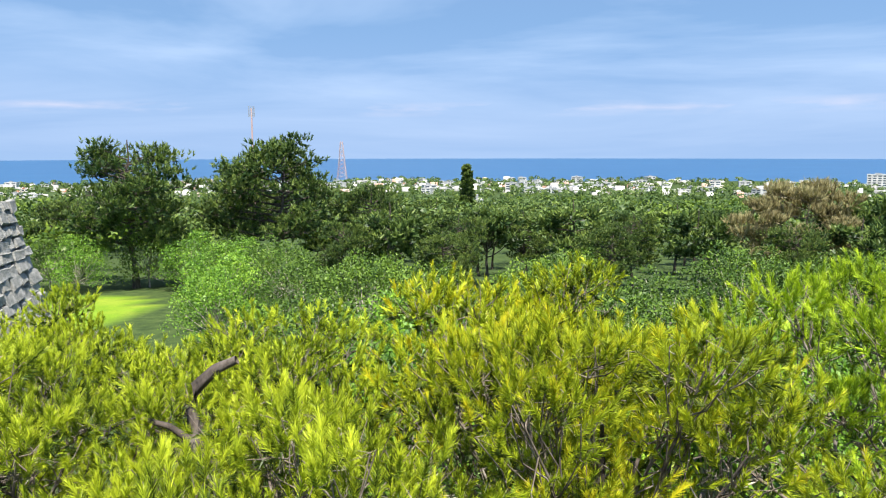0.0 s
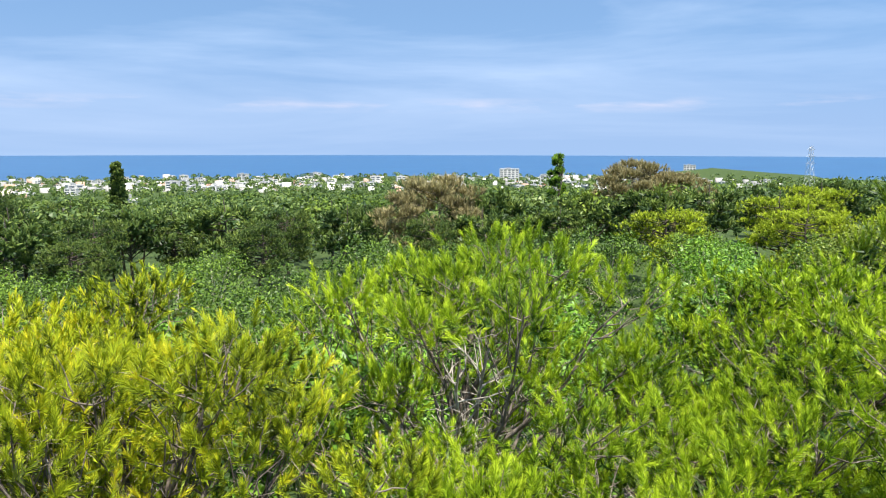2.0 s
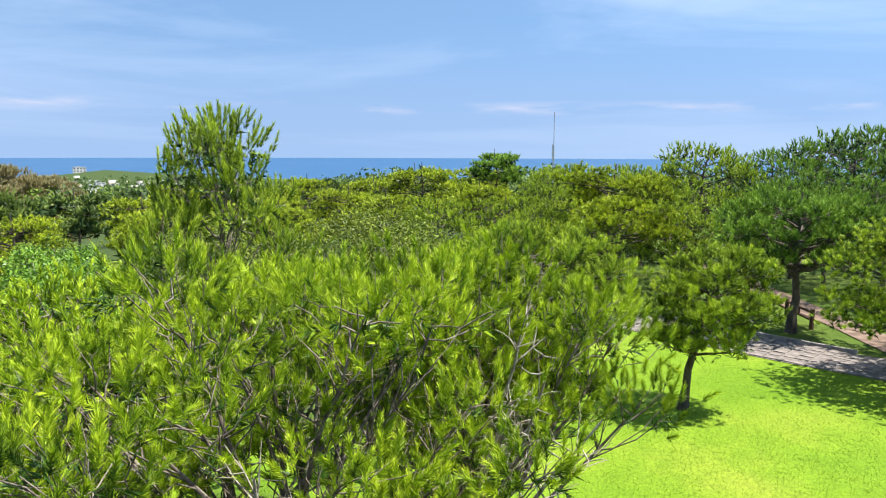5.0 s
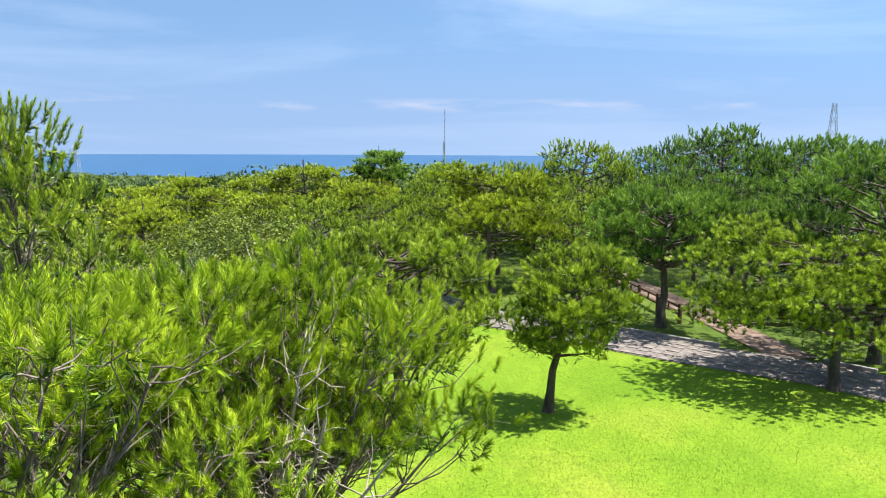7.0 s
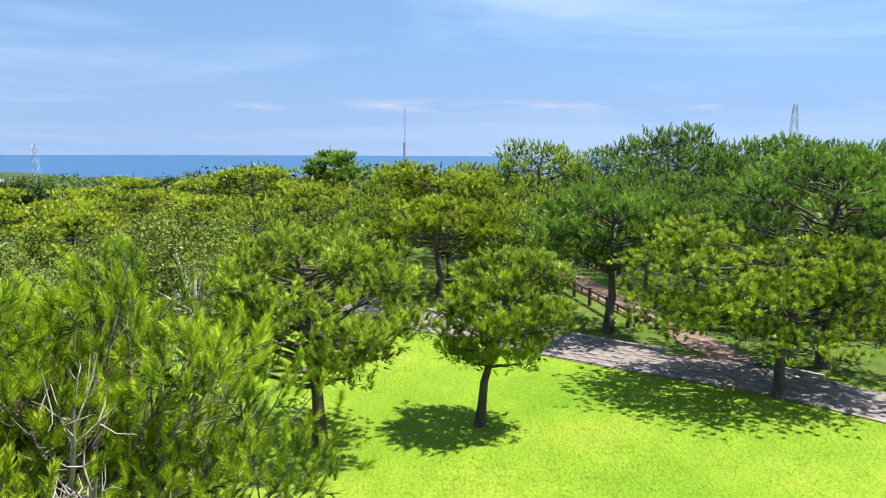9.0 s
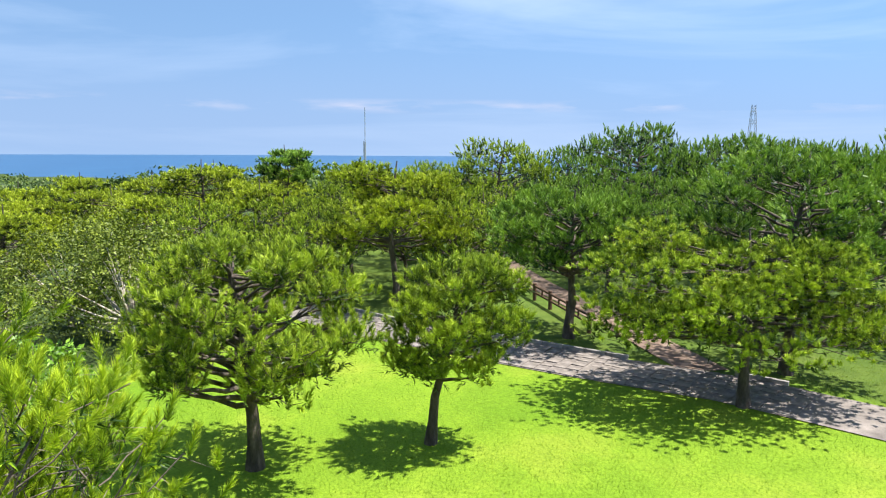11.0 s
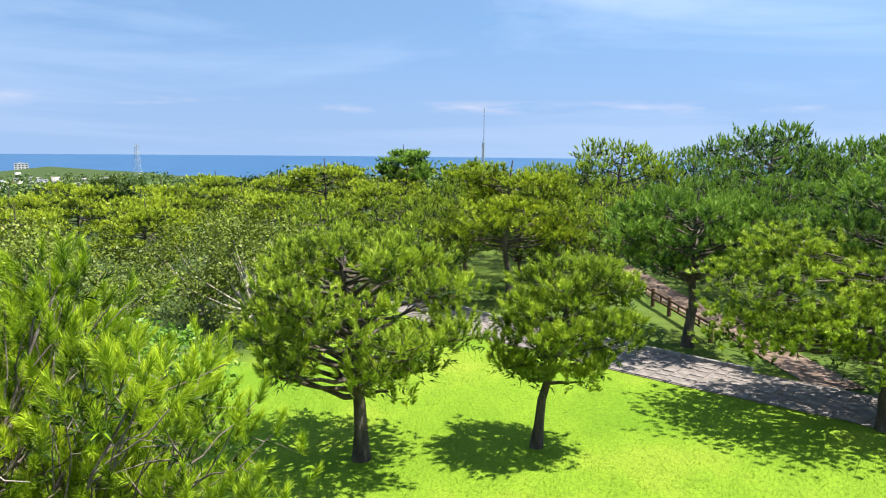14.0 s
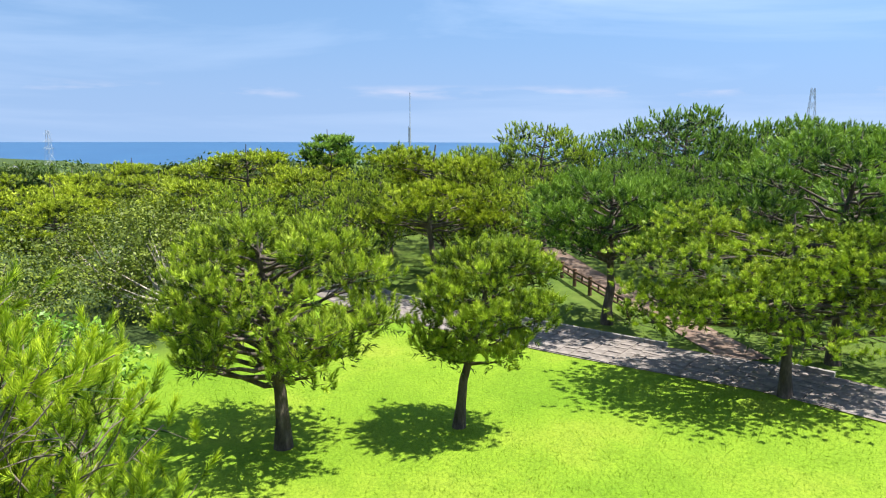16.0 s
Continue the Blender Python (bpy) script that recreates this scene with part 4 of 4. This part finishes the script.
def ribbon(centre, width, n, lift, name, mat, label, category):
    """A paved strip that follows the ground; centre gives x, y for s from 0 to 1."""
    s = np.linspace(0, 1, n)
    x, y = centre(s)
    t = unit(np.stack([np.gradient(x), np.gradient(y)], 1))
    nn = np.stack([-t[:, 1], t[:, 0]], 1)
    v = []
    for k in range(n):
        for o in np.linspace(-0.5, 0.5, 5):
            px, py = x[k] + nn[k, 0] * o * width, y[k] + nn[k, 1] * o * width
            v.append((px, py, gz(px, py) + lift))
    f = [(k * 5 + j, k * 5 + j + 1, (k + 1) * 5 + j + 1, (k + 1) * 5 + j) for k in range(n - 1) for j in range(4)]
    so = Soup()
    so.add(v, f)
    return tagged(new(name, so.mesh(name, mat)), label, category, kind="structure"), x, y, nn


PATH_W = 3.0
path_ob, path_x, path_y, path_n = ribbon(path_centre, PATH_W, 80, 0.03, "paved_path", PAVE, "grey-brown stone paved footpath dappled with shade", "path")


def side_centre(s):
    k = np.linspace(0, 1, 5)
    return np.interp(s, k, [34.0, 39.6, 44.5, 50.5, 58.0]), np.interp(s, k, [-9.2, -7.4, -5.5, -3.4, -1.0])


side_ob, _, _, _ = ribbon(side_centre, 1.7, 50, 0.045, "side_path", LITTER, "brown footpath strewn with needles behind the log fence", "path")


# ---- masts, pylons, houses ----
def lattice(at, height, foot, top, label, mat, name="lattice_tower", arms=0, bays=9, r=0.12):
    root = thing(name, at, label, "tower")
    bm = bmesh.new()

    def w(z):
        return foot + (top - foot) * (z / height) ** 0.8
    zs = np.linspace(0, height, bays + 1)
    for sx, sy in ((1, 1), (1, -1), (-1, -1), (-1, 1)):
        so = Soup()
        tube(so, [(sx * w(z) / 2, sy * w(z) / 2, z) for z in zs], np.full(len(zs), r), 4)
        part_mesh("leg", so.mesh("leg", mat), root)
    for a, b in zip(zs, zs[1:]):
        for i in range(4):
            c = [(1, 1), (1, -1), (-1, -1), (-1, 1), (1, 1)]
            p, q = c[i], c[i + 1]
            log(bm, (p[0] * w(a) / 2, p[1] * w(a) / 2, a), (q[0] * w(b) / 2, q[1] * w(b) / 2, b), r * 0.6, 4)
            log(bm, (q[0] * w(a) / 2, q[1] * w(a) / 2, a), (p[0] * w(b) / 2, p[1] * w(b) / 2, b), r * 0.6, 4)
    part("bracing", bm, mat, root)
    for k in range(arms):
        z = height * (0.72 + 0.11 * k)
        am = bmesh.new()
        L = height * (0.13 - 0.02 * k)
        log(am, (-L, 0, z), (L, 0, z), r * 0.7, 4)
        log(am, (-L, 0, z), (0, 0, z + height * 0.04), r * 0.5, 4)
        log(am, (L, 0, z), (0, 0, z + height * 0.04), r * 0.5, 4)
        part("cross_arm", am, mat, root)
    return root


lattice((-96.5, 694, -18.5), 35, 9, 2.2, "tall pale steel lattice mast near the town", RED_STEEL, r=0.17)
lattice((319, 248, -22), 31, 6, 1.0, "steel power pylon beyond the trees", STEEL, "power_pylon", 3, r=0.07)
lattice((201, -57, -8), 27, 5, 0.8, "steel power pylon beyond the trees", STEEL, "power_pylon", 3, r=0.05)
mast = thing("radio_mast", on(96, 17.4), "thin grey steel radio mast with a whip aerial", "mast")
mb = bmesh.new()
log(mb, (0, 0, 0), (0, 0, 8.4 - gz(96, 17.4)), 0.11, 8)
part("pole", mb, STEEL, mast)
mb = bmesh.new()
log(mb, (0, 0, 8.4 - gz(96, 17.4)), (0, 0, 12.6 - gz(96, 17.4)), 0.05, 6)
log(mb, (0.16, 0.2, 6.6 - gz(96, 17.4)), (0.16, 0.2, 8.6 - gz(96, 17.4)), 0.05, 6)
part("aerial", mb, STEEL, mast)
pole = thing("antenna_pole", on(-20.2, 77.8), "slender pole with a caged antenna head above the pines", "mast")
z0 = gz(-20.2, 77.8)
mb = bmesh.new()
log(mb, (0, 0, 0), (0, 0, 12.2 - z0), 0.09, 6)
part("pole", mb, RED_STEEL, pole)
mb = bmesh.new()
for k in range(6):
    c, s_ = math.cos(k * 1.047) * 0.3, math.sin(k * 1.047) * 0.3
    log(mb, (c, s_, 11.3 - z0), (c, s_, 12.4 - z0), 0.03, 4)
part("antenna_head", mb, STEEL, pole)


def house(at, w, d, storeys, turn, label, wall=CONCRETE, roof=ROOF_GREY, group="town houses", fine=True, name="house"):
    root = thing(name, at, label, "building", group, radians(turn))
    h = storeys * 3.1
    bm = bmesh.new()
    box(bm, -w / 2, -d / 2, -3, w / 2, d / 2, h)
    part("wall", bm, wall, root)
    bm = bmesh.new()
    for x0, y0, x1, y1 in ((-w / 2 - 0.2, -d / 2 - 0.2, w / 2 + 0.2, -d / 2 + 0.15), (-w / 2 - 0.2, d / 2 - 0.15, w / 2 + 0.2, d / 2 + 0.2), (-w / 2 - 0.2, -d / 2 + 0.15, -w / 2 + 0.15, d / 2 - 0.15), (w / 2 - 0.15, -d / 2 + 0.15, w / 2 + 0.2, d / 2 - 0.15)):
        box(bm, x0, y0, h, x1, y1, h + 0.7)
    part("parapet", bm, wall, root)
    bm = bmesh.new()
    box(bm, -w / 2 + 0.15, -d / 2 + 0.15, h + 0.01, w / 2 - 0.15, d / 2 - 0.15, h + 0.2)
    box(bm, -w * 0.2, -d * 0.2, h + 0.2, w * 0.08, d * 0.15, h + 2.2)
    part("roof", bm, roof, root)
    n = max(2, int(w / 5.5))
    for st in range(storeys):
        for k in range(n):
            x = -w / 2 + (k + 0.5) * w / n
            bm = bmesh.new()
            box(bm, x - w / n * 0.32, -d / 2 - 0.06, st * 3.1 + 0.9, x + w / n * 0.32, -d / 2 + 0.1, st * 3.1 + 2.4)
            part("window", bm, GLASSY, root)
    return root


def town():
    rng = np.random.default_rng(5)
    protos = []
    spec = [(11, 9, 1, CONCRETE, ROOF_GREY, "white flat-roofed concrete house in the distant town"), (15, 10, 2, CONCRETE, ROOF_GREY, "white two-storey block in the distant town"), (9, 8, 1, CREAM, ROOF_RED, "cream house with a red roof in the distant town"), (24, 11, 1, CONCRETE, CONCRETE, "long low white building in the distant town"), (16, 12, 3, CONCRETE, ROOF_GREY, "pale three-storey block of flats in the distant town")]
    spots = []
    while len(spots) < 285:
        a = radians(rng.uniform(-36, 50))
        lo, hi = (860, 1310)
        r = rng.uniform(lo, hi)
        x, y = r * math.sin(a), r * math.cos(a)
        z = gz(x, y)
        if z < -45.0 or any((x - p[0]) ** 2 + (y - p[1]) ** 2 < 12 ** 2 for p in spots):
            continue
        spots.append((x, y, max(z, -44.6)))
    for i, (x, y, z) in enumerate(spots):
        k = int(rng.choice(5, p=[0.36, 0.2, 0.2, 0.12, 0.12]))
        turn = -math.degrees(math.atan2(x, y)) + rng.normal(0, 25)
        if k < len(protos) and protos[k] is not None:
            again(protos[k], x, y, rng.uniform(0.6, 1.0), turn, z)
        else:
            while len(protos) <= k:
                protos.append(None)
            w, d, st, wa, ro, lab = spec[k]
            protos[k] = house((x, y, z), w, d, st, turn, lab, wa, ro)


def far_blocks():
    """The small houses between, too many and too small to tell apart."""
    rng = np.random.default_rng(6)
    s = Soup()
    for _ in range(330):
        a, r = radians(rng.uniform(-36, 52)), rng.uniform(840, 1330)
        x, y = r * math.sin(a), r * math.cos(a)
        z = gz(x, y)
        if z < -45:
            continue
        w, d, h, t = rng.uniform(3, 8), rng.uniform(3, 6), rng.choice([3.0, 3.4, 5.8]), rng.normal(-a, 0.5)
        c = np.array([[sx * w * math.cos(t) - sy * d * math.sin(t), sx * w * math.sin(t) + sy * d * math.cos(t), k] for k in (-2, h) for sx, sy in ((-1, -1), (1, -1), (1, 1), (-1, 1))])
        s.add(c * [0.7, 0.7, 1] + [x, y, z], [(0, 1, 5, 4), (1, 2, 6, 5), (2, 3, 7, 6), (3, 0, 4, 7), (4, 5, 6, 7)])
    tagged(new("far_town", s.mesh("far_town", TOWN)), "scatter of small pale houses by the sea", "town", kind="stuff")


town()
far_blocks()
house((585, 985, -44), 30, 14, 6, -30, "tall white hotel block at the edge of the town", group="", name="hotel")
house((1045, 1079, -38), 22, 14, 4, -42, "white hotel standing on the headland", group="", name="hotel")
house((13.2, 292, -21.0), 4.2, 5, 3, 0, "narrow white building tower beside a cypress", group="", name="white_tower")
house((-8, 290, -18.6), 26, 10, 1, 4, "long low white-roofed hall among the trees", roof=CONCRETE, group="", name="hall")
pine((9.0, 288, -21.0), 23.5, 3.6, 71, "single tall dark cypress beside a white building", dict(SET_N, count=14, length=0.7, width=0.5, stem=0.7), NEEDLE_FAR, 0.06, 46, 6, 6, (0, 0), "spire", 0.2, BARK, group="", name="cypress_tree", bunch=5)


# ---- stones of the wall ----
def wall_stones():
    rng = np.random.default_rng(21)
    forms = []
    for k in range(8):
        bm = bmesh.new()
        box(bm, -0.31, -0.14, -0.20, 0.31, 0.14, 0.20, 0.05, 0.03, rng)
        me = bpy.data.meshes.new("stone")
        bm.to_mesh(me)
        bm.free()
        me.materials.append(STONE)
        forms.append(me)

    def put(p, out, sx, sz):
        ob = new("stone", forms[int(rng.integers(8))])
        ob.parent = castle_wall
        turn = math.atan2(out[1], out[0]) - math.pi / 2
        ob.location, ob.rotation_euler = p, (0.24 + rng.normal(0, 0.07), rng.normal(0, 0.09), turn + rng.normal(0, 0.05))
        ob.scale = (sx, 1, sz)

    # the outer face of the far wall end
    for row in range(14):
        z = 5.75 - row * 0.42
        f = (z + 1.6) / 7.9
        off = 3.7 - 1.95 * f
        y = 26.8 - 0.3 * (row % 2)
        k = len(wall_line) - 1
        while y > 19.5:
            while k > 0 and wall_line[k, 1] > y:
                k -= 1
            w = rng.uniform(0.36, 0.92)
            c = wall_line[k] + wall_nrm[k] * off
            put((c[0], y, z + rng.normal(0, 0.03)), wall_nrm[k], w / 0.60, rng.uniform(0.85, 1.3))
            y -= w
    # coping along the outer edge of the walk
    for k in range(14, 62):
        c = wall_line[k] + wall_nrm[k] * 1.62
        put((c[0], c[1], WALL_TOP - 0.12), wall_nrm[k], rng.uniform(0.9, 1.15), 0.8)


wall_stones()


def walk_slabs():
    """Uneven limestone slabs on the top of the wall, where one walks."""
    rng = np.random.default_rng(44)
    forms = []
    for k in range(6):
        bm = bmesh.new()
        box(bm, -0.5, -0.5, -0.05, 0.5, 0.5, 0.015, 0.02, 0.014, rng)
        me = bpy.data.meshes.new("slab")
        bm.to_mesh(me)
        bm.free()
        me.materials.append(STONE)
        forms.append(me)
    count = 0
    for k in range(18, 52):
        o = -1.4
        ang = math.atan2(wall_nrm[k, 1], wall_nrm[k, 0])
        while o < 1.4 and count < 290:
            w = rng.uniform(0.35, 0.7)
            c = wall_line[k] + wall_nrm[k] * (o + w / 2)
            ob = new("slab", forms[int(rng.integers(6))])
            ob.parent = castle_wall
            ob.location = (c[0], c[1], WALL_TOP - 0.012 + rng.normal(0, 0.006))
            ob.rotation_euler, ob.scale = (rng.normal(0, 0.01), rng.normal(0, 0.01), ang), (w - 0.03, 0.74, 1)
            o += w
            count += 1


walk_slabs()
block = bmesh.new()
bmesh.ops.create_cube(block, size=1)
bmesh.ops.subdivide_edges(block, edges=block.edges[:], cuts=5, use_grid_fill=True)
for v in block.verts:
    up = v.co.z + 0.5
    x, y = v.co.x * (0.62 - 0.14 * up), v.co.y * (0.80 - 0.30 * up) - 0.16 * up
    v.co = Vector((x, y, v.co.z * 1.3))
    v.co += Vector((noise.noise(v.co * 3.1), noise.noise(v.co * 3.1 + Vector((7, 1, 3))), noise.noise(v.co * 2.7 + Vector((2, 9, 4))))) * 0.07
bmesh.ops.bevel(block, geom=[e for e in block.edges if e.calc_face_angle(0) > 0.9], offset=0.03, segments=2, affect="EDGES")
block_me = bpy.data.meshes.new("edge_stone")
block.to_mesh(block_me)
block.free()
block_me.materials.append(STONE)
edge_stone = tagged(new("edge_stone", block_me), "weathered grey limestone block standing on the wall edge", "stone")
edge_stone.location, edge_stone.rotation_euler = (6.72, -1.66, 6.30), (0, 0, radians(-14))


# ---- flagstones and kerb of the path ----
def flagstones():
    rng = np.random.default_rng(33)
    forms = []
    for k in range(6):
        bm = bmesh.new()
        box(bm, -0.5, -0.5, -0.03, 0.5, 0.5, 0.02, 0.012, 0.012, rng)
        me = bpy.data.meshes.new("flagstone")
        bm.to_mesh(me)
        bm.free()
        me.materials.append(PAVE)
        forms.append(me)
    bm = bmesh.new()
    box(bm, -0.5, -0.08, -0.1, 0.5, 0.08, 0.14, 0.02, 0.008, rng)
    kerb = bpy.data.meshes.new("kerb_stone")
    bm.to_mesh(kerb)
    bm.free()
    kerb.materials.append(KERB)
    x, y = path_centre(np.linspace(0, 1, 400))
    d = np.concatenate([[0], np.cumsum(np.hypot(np.diff(x), np.diff(y)))])
    s, row = 3.0, 0
    while s < 24.5:
        step = rng.uniform(0.42, 0.56)
        cx, cy = np.interp(s, d, x), np.interp(s, d, y)
        tx, ty = np.interp(s + 0.3, d, x) - cx, np.interp(s + 0.3, d, y) - cy
        ang = math.atan2(ty, tx)
        nx, ny = -math.sin(ang), math.cos(ang)
        o = -PATH_W / 2 + 0.05
        while o < PATH_W / 2 - 0.2:
            w = min(rng.uniform(0.4, 0.75), PATH_W / 2 - 0.05 - o)
            px, py = cx + nx * (o + w / 2), cy + ny * (o + w / 2)
            ob = new("flagstone", forms[int(rng.integers(6))])
            ob.parent = path_ob
            ob.location = (px, py, gz(px, py) + 0.032 + rng.normal(0, 0.003))
            ob.rotation_euler = (rng.normal(0, 0.008), rng.normal(0, 0.008), ang)
            ob.scale = (step - 0.02, w - 0.02, 1)
            o += w
        s += step
        row += 1
    s = 3.0
    while s < 24.0:
        cx, cy = np.interp(s, d, x), np.interp(s, d, y)
        tx, ty = np.interp(s + 0.3, d, x) - cx, np.interp(s + 0.3, d, y) - cy
        ang = math.atan2(ty, tx)
        o = PATH_W / 2 + 0.10
        px, py = cx - math.sin(ang) * o, cy + math.cos(ang) * o
        if not -9.6 < py < -6.6:
            ob = new("kerb_stone", kerb)
            ob.parent = path_ob
            ob.location, ob.rotation_euler, ob.scale = (px, py, gz(px, py) + 0.03), (0, 0, ang), (0.86, 1, 1)
        s += 0.88


flagstones()


# ---- lawn blades ----
def lawn_blades():
    rng = np.random.default_rng(9)
    n = 110000
    x, y = rng.uniform(14, 40, n), rng.uniform(-16, 9, n)
    k = rng.random(n) < np.clip(1.4 - (x - 14) / 30, 0.25, 1)
    x, y = x[k], y[k]
    px = np.interp(y, path_y[::-1], path_x[::-1])
    k = np.abs(x - px) > PATH_W / 2 + 0.3
    x, y = x[k], y[k]
    p = np.stack([x, y, ground_z(x, y) - 0.01], 1)
    m = len(p)
    a = rng.random(m) * 6.28
    side = np.stack([np.cos(a), np.sin(a), np.zeros(m)], 1) * 0.012
    tip = p + np.stack([rng.normal(0, 0.03, m), rng.normal(0, 0.03, m), rng.uniform(0.02, 0.06, m)], 1)
    s = Soup()
    s.add(np.stack([p - side, p + side, tip], 1).reshape(-1, 3), np.arange(3 * m).reshape(-1, 3))
    tagged(new("lawn_grass", s.mesh("lawn_grass", BLADE)), "short bright green lawn grass", "grass", kind="stuff")


lawn_blades()
